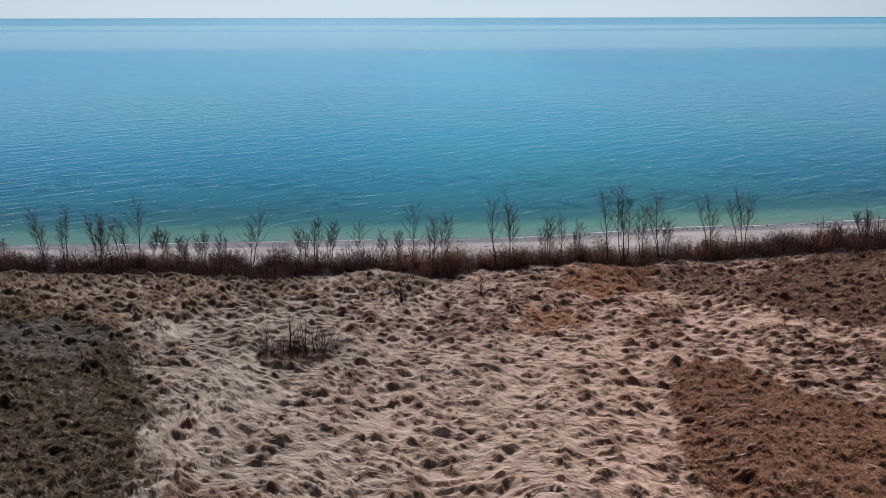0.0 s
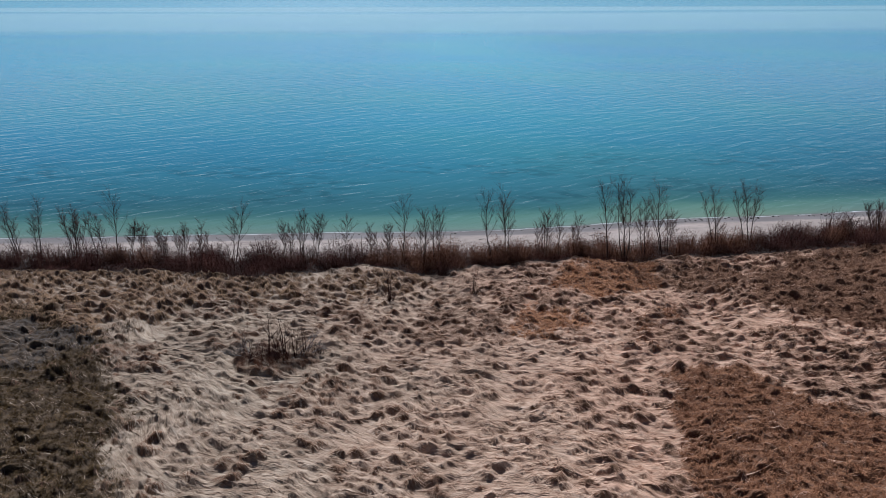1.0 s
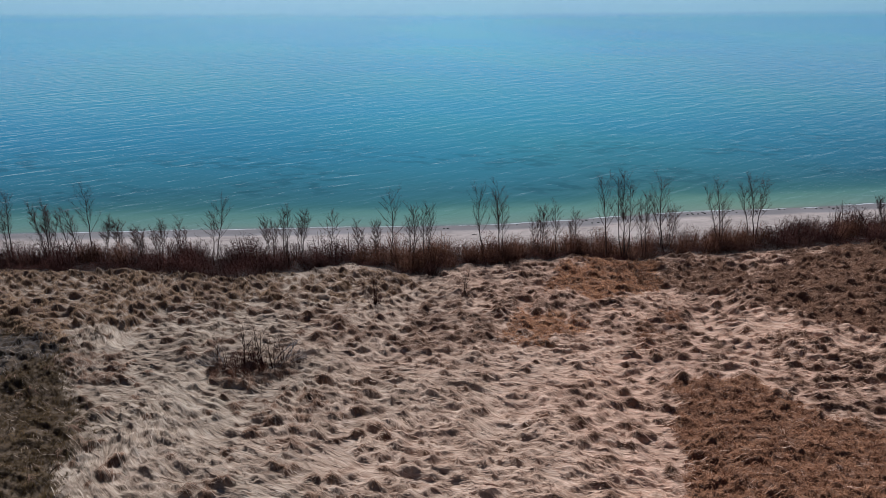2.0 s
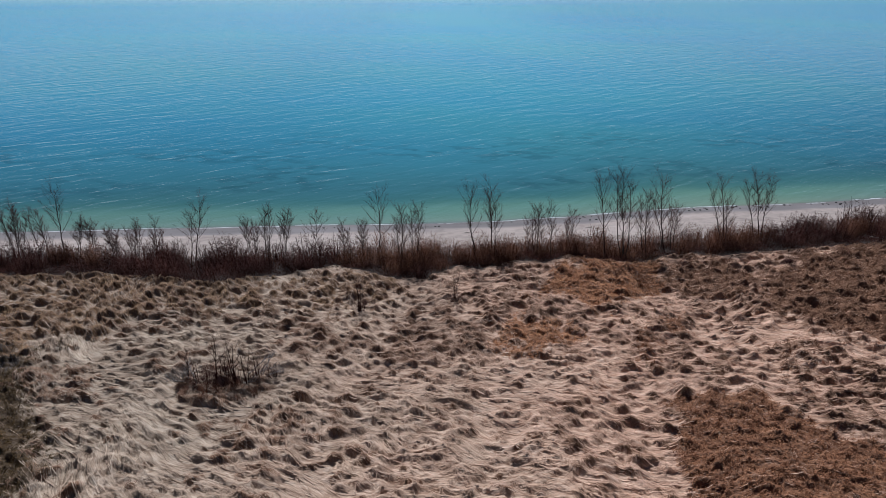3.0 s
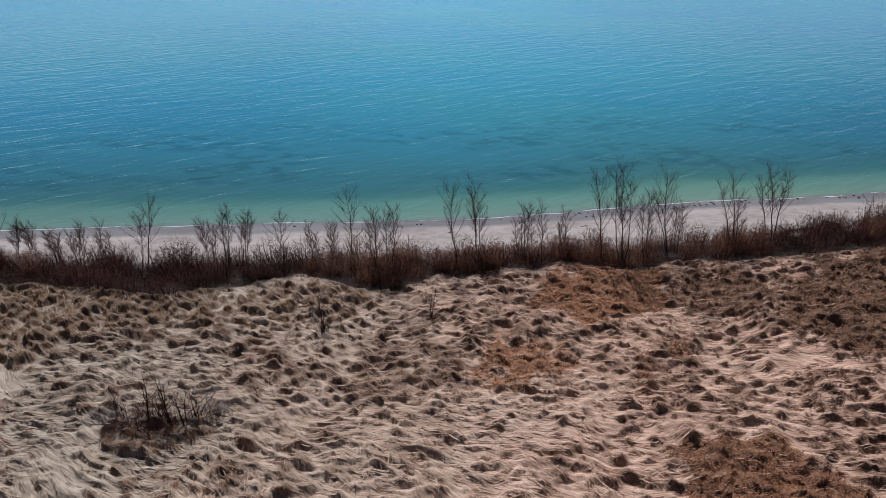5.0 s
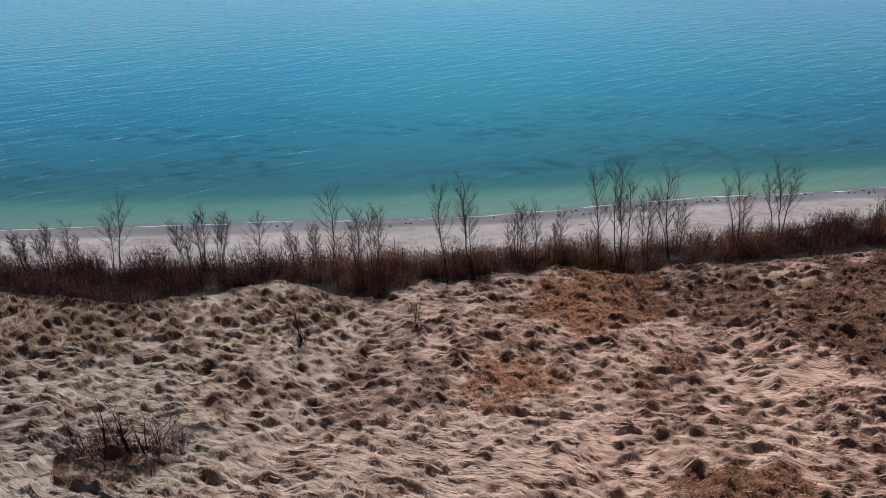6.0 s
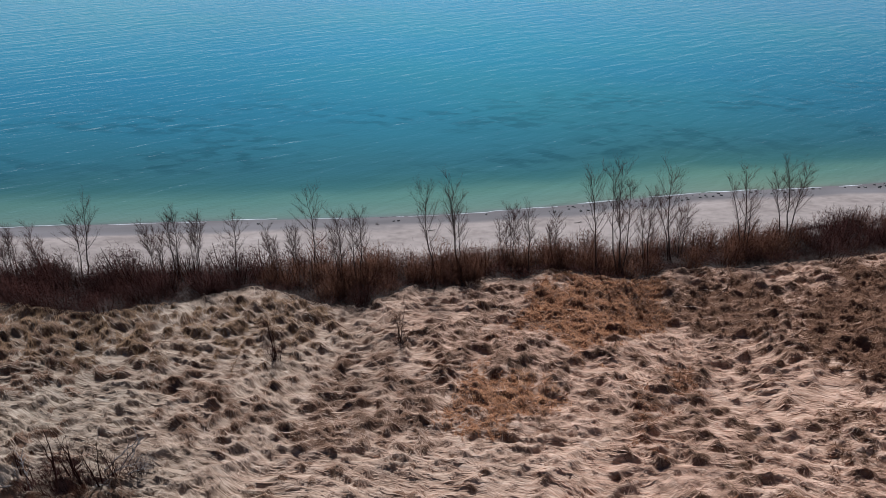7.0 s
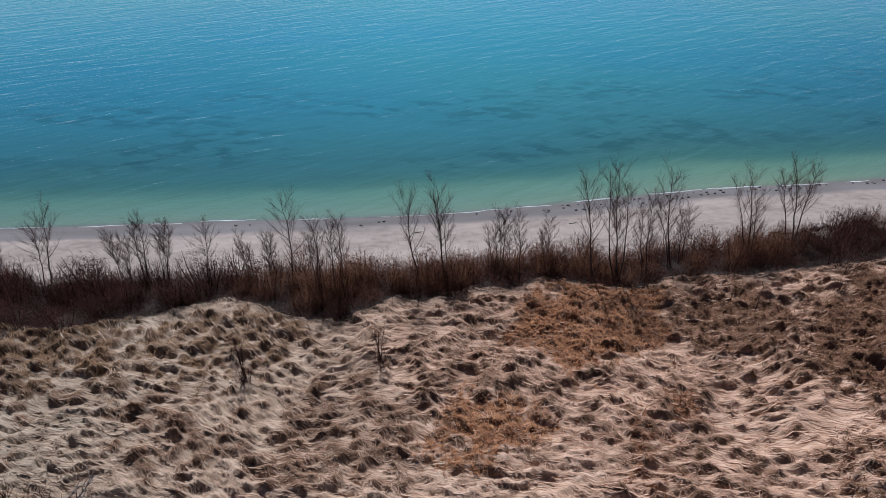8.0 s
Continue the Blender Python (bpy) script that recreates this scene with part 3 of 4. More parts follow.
def ribbons(p, th, curl, length, width, lift, n, tip_drop=0.0, rest=None):
    """Many locks of stalks: tapered strips that start at p, turn by curl on their way and lie over the hummocks, one edge higher than the other."""
    m = len(p)
    f = np.linspace(0, 1, n)
    turn = th[:, None] + curl[:, None] * (f[None] - 0.3)
    step_ = (length / (n - 1))[:, None]
    dx = np.concatenate([np.zeros((m, 1)), np.cumsum(np.cos(turn[:, 1:]) * step_, axis=1)], axis=1)
    dy = np.concatenate([np.zeros((m, 1)), np.cumsum(np.sin(turn[:, 1:]) * step_, axis=1)], axis=1)
    px, py = p[:, :1] + dx, p[:, 1:2] + dy
    z = height(px.ravel(), py.ravel()).reshape(m, n) if rest is None else rest(px, py)
    bridged = z.copy()
    bridged[:, 1:-1] = np.maximum(z[:, 1:-1], 0.5 * (z[:, :-2] + z[:, 2:]) - 0.04)
    z = bridged + lift[:, None] * np.sin(np.pi * (0.12 + 0.8 * f[None]) ** 0.8) - tip_drop * f[None] ** 2 * length[:, None]
    w = width[:, None] * (np.array([0.55, 1.0, 1.0, 0.85, 0.6, 0.12]) if n == 6 else np.interp(f, [0, 0.35, 0.7, 1], [0.6, 1.0, 0.8, 0.12]))[None] / 2
    tilt = rng.normal(0, 0.35, m)[:, None]
    ox, oy, oz = -np.sin(turn) * w * np.cos(tilt), np.cos(turn) * w * np.cos(tilt), w * np.sin(tilt)
    v = np.stack([np.stack([px - ox, py - oy, z - oz], -1), np.stack([px + ox, py + oy, z + oz], -1)], 2).reshape(-1, 3)
    k = np.arange(n - 1) * 2
    one = np.concatenate([np.stack([k, k + 1, k + 3], 1), np.stack([k, k + 3, k + 2], 1)])
    return v, (np.arange(m)[:, None, None] * (2 * n) + one[None]).reshape(-1, 3)


def flattened():
    """Mats of flattened reeds: combed locks that lie on the hummocks along the lay, with loose single stalks over them."""
    n = int(190 * 62 * 11.0)
    x, y = rng.uniform(-90, 100, n), rng.uniform(36, 98, n)
    bare = np.clip(1.1 - sum(zones(x, y).values()), 0, 1)
    keep = rng.random(n) < bare * kept_here(x, y)
    x, y = x[keep], y[keep]
    m = len(x)
    size = np.exp(rng.normal(0, 0.3, m))
    v, f = ribbons(np.stack([x, y], 1), lay(x, y) + rng.normal(0, 0.13, m), rng.normal(0, 0.3, m), 1.1 * size * rng.uniform(0.7, 1.3, m),
                   0.036 * size * rng.uniform(0.6, 1.5, m), rng.uniform(0.0, 0.07, m), 6)
    ob = part("flattened_reeds", mesh("flattened_reeds", v, f, 3), STRAW)
    tagged(ob, "pale dry reeds pressed flat in swirling mats", "reeds", kind="stuff")
    n = int(190 * 62 * 0.7)
    x, y = rng.uniform(-90, 100, n), rng.uniform(36, 98, n)
    bare = np.clip(1.1 - sum(zones(x, y).values()), 0, 1)
    keep = rng.random(n) < bare * kept_here(x, y)
    x, y = x[keep], y[keep]
    k = 7
    th = np.repeat(lay(x, y) + rng.normal(0, 0.5, len(x)), k) + rng.normal(0, 0.2, len(x) * k)
    lift = np.repeat(rng.uniform(0.06, 0.2, len(x)), k)
    m = len(th)
    d = np.stack([np.cos(th), np.sin(th)], axis=1)
    c = np.stack([-np.sin(th), np.cos(th)], axis=1)
    p = np.stack([np.repeat(x, k), np.repeat(y, k)], axis=1) + c * rng.normal(0, 0.17, (m, 1)) + d * rng.normal(0, 0.2, (m, 1))
    length = rng.uniform(0.45, 1.1, m)
    q, r = p + d * (0.45 * length)[:, None], p + d * length[:, None]
    base = np.column_stack([p, height(p[:, 0], p[:, 1]) + 0.005])
    mid = np.column_stack([q, height(q[:, 0], q[:, 1]) + 0.02 + lift])
    tip = np.column_stack([r, height(r[:, 0], r[:, 1]) + 0.01 + 0.6 * lift])
    tilt = rng.normal(0, 0.45, m)
    side = np.column_stack([c * np.cos(tilt)[:, None], np.sin(tilt)])
    v, f = blades(base, mid, tip, side, rng.uniform(0.02, 0.045, m))
    ob = part("loose_stalks", mesh("loose_stalks", v, f, 3), STRAW)
    return tagged(ob, "single pale reed stalks lying loose over the mats", "reeds", kind="stuff")


def mops(name, label, key, stalks, wide=0.04, reach=1.0, combed=0.55):
    """Tussocks whose locks rise from the crown of each hummock and fall outward, most of them along the lay and down the steep side."""
    x, y, w, h, face = TUFTS[key].T
    k = stalks
    cx, cy, w, h, face = (np.repeat(a, k) for a in (x, y, w, h, face))
    m = len(cx)
    px, py = cx + rng.normal(0, 0.55, m) * w - 0.3 * w * np.cos(face), cy + rng.normal(0, 0.4, m) * w - 0.3 * w * np.sin(face)
    th = np.where(rng.random(m) < combed, lay(px, py) + 0.5 * (face - lay(px, py)) + rng.normal(0, 0.9 - 0.6 * combed, m), rng.uniform(0, 2 * np.pi, m))
    length = reach * (0.30 + 0.75 * w) * rng.uniform(0.6, 1.35, m)
    v, f = ribbons(np.stack([px, py], 1), th, rng.normal(0, 1.2 - 0.8 * combed, m), length, wide * rng.uniform(0.6, 1.5, m), (0.05 + 0.35 * h) * (1.1 - 0.7 * combed) * rng.uniform(0.2, 1.2, m), 4, 0.12)
    return tagged(part(name, mesh(name, v, f, 3), STRAW if key == "straw" else REEDS[key]), label, "reeds", kind="stuff")


def plumes(name, label, key, per_m2, tall, stalks=8, spread=0.5):
    """A close stand of short plumed stalks, in small bundles, over the ground of one kind."""
    n = int(200 * 62 * per_m2)
    x, y = rng.uniform(-95, 105, n), rng.uniform(36, 98, n)
    keep = rng.random(n) < zones(x, y)[key] * kept_here(x, y)
    x, y = x[keep], y[keep]
    size = np.exp(rng.normal(0, 0.25, len(x))) * (1 + 0.35 * grain(x, y, 0.9, 73) + 0.2 * grain(x, y, 3.0, 74))
    lean = lay(x, y) + rng.normal(0, 0.6, len(x))
    k = stalks
    cx, cy, s, th = (np.repeat(a, k) for a in (x, y, size, lean))
    m = len(cx)
    az = rng.uniform(0, 2 * np.pi, m)
    way = np.column_stack([np.cos(az) + 0.5 * np.cos(th), np.sin(az) + 0.5 * np.sin(th)])
    px, py = cx + rng.normal(0, 0.08, m), cy + rng.normal(0, 0.08, m)
    h = tall * s * rng.uniform(0.6, 1.2, m)
    z = height(px, py)
    base = np.column_stack([px, py, z + h * rng.uniform(-0.1, 0.55, m)])
    tip = np.column_stack([px + spread * h * way[:, 0], py + spread * h * way[:, 1], z + h * rng.uniform(0.35, 1.0, m)])
    belly = base * 0.5 + tip * 0.5 + np.column_stack([np.zeros((m, 2)), 0.16 * h])
    f = np.arctan2(way[:, 1], way[:, 0]) + rng.normal(0, 0.5, m)
    side = np.column_stack([-np.sin(f), np.cos(f), rng.normal(0, 0.35, m)]) * (rng.uniform(0.02, 0.04, m))[:, None]
    v = np.stack([base, belly - side, tip, belly + side], axis=1).reshape(-1, 3)
    o = np.arange(m)[:, None, None] * 4
    fc = (o + np.array([[0, 1, 3], [1, 2, 3]])[None]).reshape(-1, 3)
    return tagged(part(name, mesh(name, v, fc, 3), REEDS[key]), label, "reeds", kind="stuff")



flattened()
mops("straw_sheaves", "pale sheaves of lodged reeds bent over in ridges", "straw", 8, 0.03, 1.7, 0.95)
mops("loose_reed_tufts", "brown reed tufts scattered over the flattened mats", "loose", 26, 0.034, 1.15, 0.85)
mops("olive_reeds", "olive-brown dry reeds standing in dense tufts", "olive", 10)
mops("grey_reeds", "dark grey-brown dry reeds, partly laid over", "grey", 14, 0.04, 1.3)
mops("tan_reeds", "tan dry reeds leaning over along the thicket", "tan", 18, 0.036, 1.2, 0.75)
mops("rust_reeds", "rust-brown dry reeds standing in a dense bed", "rust", 10, 0.038)
mops("orange_reeds", "light orange-tan dry reeds in a low dense patch", "orange", 12, 0.036)
mops("brown_reeds", "brown dry reeds standing in a dense bed", "brown", 10)
plumes("olive_plumes", "thin upright stalks in the olive-brown reeds", "olive", 9, 0.34, 6, 0.7)
plumes("rust_plumes", "thin upright stalks in the rust-brown reeds", "rust", 12, 0.32, 6, 0.7)
plumes("orange_plumes", "thin upright stalks in the orange-tan reeds", "orange", 12, 0.28, 6, 0.7)
plumes("brown_plumes", "thin upright stalks in the brown reeds", "brown", 9, 0.34, 6, 0.7)


# ---- trees ----
def limb(rnd, start, way, length, bend, lift, n=6):
    """The line of a limb that wanders and turns upward."""
    pts, p, w = [Vector(start)], Vector(start), Vector(way).normalized()
    for _ in range(n):
        w = (w + Vector((rnd.gauss(0, bend), rnd.gauss(0, bend), lift))).normalized()
        p = p + w * (length / n)
        pts.append(p.copy())
    return pts


def along(pts, f):
    k = f * (len(pts) - 1)
    i = min(int(k), len(pts) - 2)
    return pts[i].lerp(pts[i + 1], k - i), (pts[i + 1] - pts[i]).normalized()


def stem_meshes(rnd, start, top, thick, crown, wide, dense=18):
    """Trunk, branches and twigs of one stem from start to top."""
    start, top = Vector(start), Vector(top)
    high = (top - start).length
    n = 8
    pts = []
    bow = Vector((rnd.gauss(0, 0.02), rnd.gauss(0, 0.02), 0)) * high
    for i in range(n + 1):
        f = i / n
        pts.append(start.lerp(top, f) + bow * math.sin(f * math.pi) + Vector((rnd.gauss(0, 0.006), rnd.gauss(0, 0.006), 0)) * high * (0 < i))
    trunk = tube([tuple(p) for p in pts], [thick * (1 - 0.88 * (i / n) ** 0.7) for i in range(n + 1)], 6)
    branches, bases, tips, radii = [], [], [], []

    def twigs_on(line, count, length):
        for _ in range(count):
            p, w = along(line, rnd.uniform(0.1, 1.0))
            a = rnd.uniform(0, 2 * math.pi)
            d = (w + 0.5 * Vector((math.cos(a), math.sin(a), 0.3))).normalized()
            q = p + d * length * rnd.uniform(0.5, 1.2)
            bases.append(tuple(p)), tips.append(tuple(q)), radii.append(0.0075)
            for _ in range(2):
                e = p.lerp(q, rnd.uniform(0.4, 0.9))
                b = rnd.uniform(0, 2 * math.pi)
                bases.append(tuple(e)), radii.append(0.006)
                tips.append(tuple(e + (d + 0.8 * Vector((math.cos(b), math.sin(b), 0.3))).normalized() * length * rnd.uniform(0.3, 0.6)))

    for i in range(crown):
        f = 0.36 + 0.58 * (i + rnd.random()) / crown
        p, w = along(pts, f)
        a = i * 2.4 + rnd.uniform(-0.5, 0.5)
        d = Vector((math.cos(a), math.sin(a), rnd.uniform(1.1, 2.2) if wide < 0.34 else rnd.uniform(0.8, 1.5)))
        line = limb(rnd, p, d, high * wide * 1.2 * rnd.uniform(0.55, 1.1) * (1.3 - 0.8 * f), 0.03, 0.05, 5)
        r = max(0.010, thick * 0.42 * (1.1 - f))
        branches.append(tube([tuple(q) for q in line], [r * (1 - 0.8 * k / 5) for k in range(6)], 4))
        twigs_on(line, dense, high * 0.115)
    twigs_on(pts[4:], int(dense * 1.4), high * 0.10)
    return trunk, branches, spikes(np.array(bases), np.array(tips), np.array(radii))


def bare_tree(x, y, dx, top, stems, spread, wide, seed, label):
    rnd = random.Random(seed)
    z = float(height(x, y)) - 0.1
    tree = tagged(new("bare_tree"), label, "tree", "bare trees along the beach")
    tree.location = (x, y, z)
    for i in range(stems):
        f = 0 if stems == 1 else i / (stems - 1) - 0.5
        high = (top - z) * (1 if i == stems // 2 else rnd.uniform(0.72, 0.98))
        foot = (f * 0.5 * min(spread, 1.6) + rnd.gauss(0, 0.05), rnd.uniform(-0.25, 0.25) if stems > 1 else 0, 0)
        tip = (dx + f * 1.6 * spread + rnd.gauss(0, 0.12), rnd.uniform(-0.5, 0.5) * spread, high)
        trunk, branches, twigs = stem_meshes(rnd, foot, tip, 0.0108 * high * (1.0 if stems < 4 else 0.8), 15 if stems < 3 else 10, wide)
        t = part("trunk", mesh("trunk", *trunk, 3), BARK, tree)
        for b in branches:
            part("branch", mesh("branch", *b, 3), BARK, t)
        tagged(part("crown", mesh("crown", *twigs, 3), TWIG, t, "fine dark leafless twigs"), kind="stuff")
    return tree


SLENDER, FAN, FORKED, BUSHY = ("slender bare tree with upswept limbs in the thicket", "bare tree of many stems fanning from one foot",
                               "bare tree with a forked open crown", "low bushy leafless tree with fine twigs")
TREES = [  # x, y, lean of the top, height of the top, stems, spread, branch reach, look
    (-69.4, 93.0, 0.8, 2.5, 2, 0.6, 0.3, BUSHY), (-62.1, 93.0, 0.1, 7.6, 3, 1.0, 0.22, FAN), (-58.9, 93.0, 1.3, 7.8, 2, 0.8, 0.24, SLENDER),
    (-53.5, 93.0, 1.2, 7.1, 7, 1.9, 0.18, FAN), (-49.4, 93.0, 0.1, 6.0, 3, 0.9, 0.22, SLENDER), (-47.2, 93.0, 1.2, 8.7, 1, 0, 0.3, SLENDER),
    (-43.2, 93.0, 0.4, 4.3, 4, 1.1, 0.22, BUSHY), (-37.5, 93.0, 0.8, 4.1, 5, 1.3, 0.26, BUSHY), (-34.2, 93.0, 0.6, 4.5, 3, 0.7, 0.28, BUSHY),
    (-29.7, 93.0, 1.5, 6.8, 2, 0.9, 0.36, FORKED), (-21.5, 93.0, 0.1, 4.6, 5, 1.2, 0.22, BUSHY), (-19.6, 93.0, 0.6, 6.0, 2, 0.5, 0.22, SLENDER),
    (-17.5, 93.0, 1.3, 5.5, 4, 1.0, 0.24, FAN), (-13.4, 93.0, 1.0, 5.0, 1, 0, 0.42, FORKED), (-8.9, 93.0, -0.1, 4.1, 3, 0.8, 0.26, BUSHY),
    (-6.6, 93.0, 0.2, 3.9, 2, 0.5, 0.28, SLENDER), (-4.4, 92.4, 0.4, 8.0, 1, 0, 0.38, FORKED), (-1.3, 89.8, 0.2, 7.5, 3, 0.8, 0.26, SLENDER),
    (0.6, 90.1, 0.1, 7.3, 2, 0.5, 0.26, SLENDER), (8.8, 90.4, -0.7, 9.4, 1, 0, 0.3, SLENDER), (11.2, 92.4, -0.6, 9.4, 3, 0.8, 0.26, FAN),
    (16.9, 93.4, -0.3, 5.9, 5, 1.2, 0.28, BUSHY), (18.5, 90.6, -0.5, 6.9, 1, 0, 0.3, SLENDER), (21.4, 93.0, -0.4, 5.4, 2, 0.4, 0.26, SLENDER),
    (25.5, 90.4, -1.7, 10.8, 1, 0, 0.3, FORKED), (28.1, 90.6, -1.4, 11.5, 4, 1.0, 0.22, FAN), (31.1, 91.0, -0.9, 8.4, 2, 0.6, 0.28, SLENDER),
    (34.6, 93.7, -2.1, 9.6, 2, 0.6, 0.3, SLENDER), (35.9, 94.3, -0.6, 5.4, 2, 0.8, 0.26, BUSHY), (43.2, 94.4, -2.0, 9.0, 3, 1.5, 0.3, FORKED),
    (49.6, 98.3, -2.6, 8.4, 2, 0.7, 0.3, FORKED), (50.3, 98.3, -0.4, 7.7, 1, 0, 0.26, SLENDER), (71.9, 101.0, -1.7, 4.8, 6, 1.9, 0.26, BUSHY),
    (67.1, 100.4, -1.0, 2.5, 3, 0.8, 0.28, BUSHY), (-45.6, 93.1, 1.9, 4.6, 2, 0.7, 0.24, SLENDER), (-40.6, 93.2, 0.6, 3.2, 5, 1.1, 0.22, BUSHY)]
for i, (x, y, dx, top, stems, spread, wide, label) in enumerate(TREES):
    bare_tree(x, y, dx, top, stems, spread, wide, 100 + i, label)


# ---- the thicket ----
def tangle(r, place, length):
    """Twigs in all directions, most of them rising, from the places given."""
    m = len(place)
    way = r.normal(0, 1, (m, 3)) * [1, 1, 0.7] + [0, 0, 0.75]
    way /= np.linalg.norm(way, axis=1)[:, None]
    return place, place + way * (length * r.uniform(0.5, 1.3, m))[:, None]


def shrub_mesh(seed, wide, high, stems, twigs):
    r = np.random.default_rng(seed)
    az, rad = r.uniform(0, 2 * np.pi, stems), np.sqrt(r.random(stems))
    foot = np.column_stack([0.3 * wide * rad * np.cos(az), 0.3 * wide * rad * np.sin(az), np.full(stems, -0.1)])
    az2 = az + r.normal(0, 0.5, stems)
    h = high * r.uniform(0.6, 1.0, stems) * np.sqrt(1 - 0.6 * rad ** 2)
    tip = np.column_stack([wide * 0.55 * rad * np.cos(az2), wide * 0.55 * rad * np.sin(az2), h]) + np.column_stack([r.normal(0, 0.1, (stems, 2)), np.zeros(stems)])
    az, u = r.uniform(0, 2 * np.pi, twigs), r.uniform(0.05, 1, twigs)
    fill = r.random(twigs) ** 0.45
    place = np.column_stack([0.5 * wide * fill * np.sqrt(1 - u ** 2) * np.cos(az), 0.5 * wide * fill * np.sqrt(1 - u ** 2) * np.sin(az), 0.85 * high * fill * u])
    base, end = tangle(r, place, 0.42)
    return (foot, tip, np.full(stems, 0.02)), (base, end, np.full(twigs, 0.012))


SHRUBS = []
for i in range(8):
    (foot, tip, r), twigs = shrub_mesh(300 + i, 2.2 + 0.25 * (i % 4), 1.9 + 0.15 * i, 36, 330)
    main = [mesh("stem", *tube([tuple(foot[k]), tuple(foot[k] * 0.45 + tip[k] * 0.55 + np.array([0.05, -0.04, 0.0])), tuple(tip[k])], [0.03, 0.02, 0.008], 4), 3) for k in range(5)]
    SHRUBS.append((main, mesh("crown", *join([spikes(foot[5:], tip[5:], r[5:]), spikes(*twigs)]), 3)))


SHRUB_WOOD = [TWIG, CANE, TWIG, TWIG, CANE, TWIG, TWIG, DRYWOOD]


def shrub(x, y, kind, scale, turn, label, group="", name="leafless_shrub"):
    ob = tagged(new(name), label, "shrub", group)
    ob.matrix_basis = pose(x, y, float(height(x, y)), 0, 0, turn) @ Matrix.Scale(scale, 4)
    for me in SHRUBS[kind][0]:
        part("stem", me, SHRUB_WOOD[kind], ob)
    tagged(part("crown", SHRUBS[kind][1], SHRUB_WOOD[kind], ob), kind="stuff")
    return ob


rnd = random.Random(5)
count = 0
while count < 285:
    x = rnd.uniform(-74, 80)
    f = rnd.random()
    f = f ** 0.7
    y = float(near_edge(x)) * (1 - f) + (float(tree_line(x)) - 0.3) * f
    if float(tree_line(x)) - float(near_edge(x)) < rnd.uniform(0, 9):
        continue
    tan = float(grain(x, y, 9, 91)) > -0.15 + 0.5 * (x < -10)
    shrub(x, y, rnd.choice((1, 4)) if tan else rnd.choice((0, 2, 3, 5, 6)), rnd.uniform(0.85, 1.65) * (0.9 + 0.35 * f), rnd.uniform(0, 360), "dark leafless shrub in a dense thicket", "thicket shrubs")
    count += 1


def undergrowth():
    n = 85000
    x, f = rng.uniform(-100, 105, n), rng.random(n)
    a, b = near_edge(x), tree_line(x)
    y = a - 0.5 + f * (b - a + 0.2) + rng.normal(0, 0.35, n)
    top = 0.5 + 1.9 * np.clip(grain(x, y, 2.6, 81) + 0.5 * grain(x, y, 1.1, 82) + 0.25, 0, 1.2) * (0.7 + 0.3 * step(0, 0.25, f))
    place = np.column_stack([x, y, height(x, y) - 0.05 + top * rng.random(n) ** 0.6])
    base, tip = tangle(rng, place, 0.5)
    v, f = spikes(base, tip, 0.015)
    return tagged(part("undergrowth", mesh("undergrowth", v, f, 3), TWIG), "tangled dark undergrowth of bare canes", "undergrowth", kind="stuff")


def beach_canes():
    """Thin bare canes that grow sparser out onto the sand."""
    n = 5200
    x, f = rng.uniform(-80, 90, n), rng.exponential(1.0, n)
    y = tree_line(x) - 0.8 + 1.1 * f * (1 + 0.6 * grain(x, x * 0, 5, 83))
    keep = (y < shore(x) - 5.5) & (rng.random(n) < 0.5 + 0.6 * grain(x, y, 3.0, 84))
    x, y = x[keep], y[keep]
    m = len(x)
    h = rng.uniform(0.4, 1.5, m) * np.exp(-0.12 * (y - tree_line(x)))
    base = np.column_stack([x, y, height(x, y) - 0.05])
    az = rng.uniform(0, 2 * np.pi, m)
    tip = base + np.column_stack([np.cos(az) * h * 0.3, np.sin(az) * h * 0.3, h])
    k = np.repeat(np.arange(m), 4)
    g = rng.uniform(0.3, 0.95, (4 * m, 1))
    b2 = base[k] * (1 - g) + tip[k] * g
    b2, t2 = tangle(rng, b2, 0.28)
    v, f = join([spikes(base, tip, 0.014), spikes(b2, t2, 0.008)])
    return tagged(part("beach_canes", mesh("beach_canes", v, f, 3), CANE), "sparse thin brown canes growing out onto sand", "canes", kind="stuff")


def thicket_canes():
    """Thin upright canes that stand above the undergrowth, in stands."""
    n = 11000
    x, f = rng.uniform(-85, 95, n), rng.random(n) ** 0.7
    y = near_edge(x) + 0.6 + f * (tree_line(x) - near_edge(x) - 0.4)
    keep = rng.random(n) < (0.35 + 1.0 * grain(x, y, 4.2, 85)) * (0.25 + 0.75 * step(-14, -5, x))
    x, y, f = x[keep], y[keep], f[keep]
    m = len(x)
    h = rng.uniform(1.4, 3.2, m) * (0.65 + 0.35 * f) * (1 + 0.35 * grain(x, y, 4.0, 86))
    base = np.column_stack([x, y, height(x, y) - 0.05])
    az = rng.uniform(0, 2 * np.pi, m)
    tip = base + np.column_stack([np.cos(az) * h * 0.14, np.sin(az) * h * 0.14, h])
    k = np.repeat(np.arange(m), 3)
    g = rng.uniform(0.4, 0.95, (3 * m, 1))
    b2 = base[k] * (1 - g) + tip[k] * g
    d = rng.normal(0, 0.5, (3 * m, 3)) + [0, 0, 1.0]
    t2 = b2 + d * rng.uniform(0.2, 0.45, (3 * m, 1))
    v, f = join([spikes(base, tip, 0.013), spikes(b2, t2, 0.008)])
    return tagged(part("thicket_canes", mesh("thicket_canes", v, f, 3), CANE), "thin upright reddish-brown canes above the undergrowth", "canes", kind="stuff")


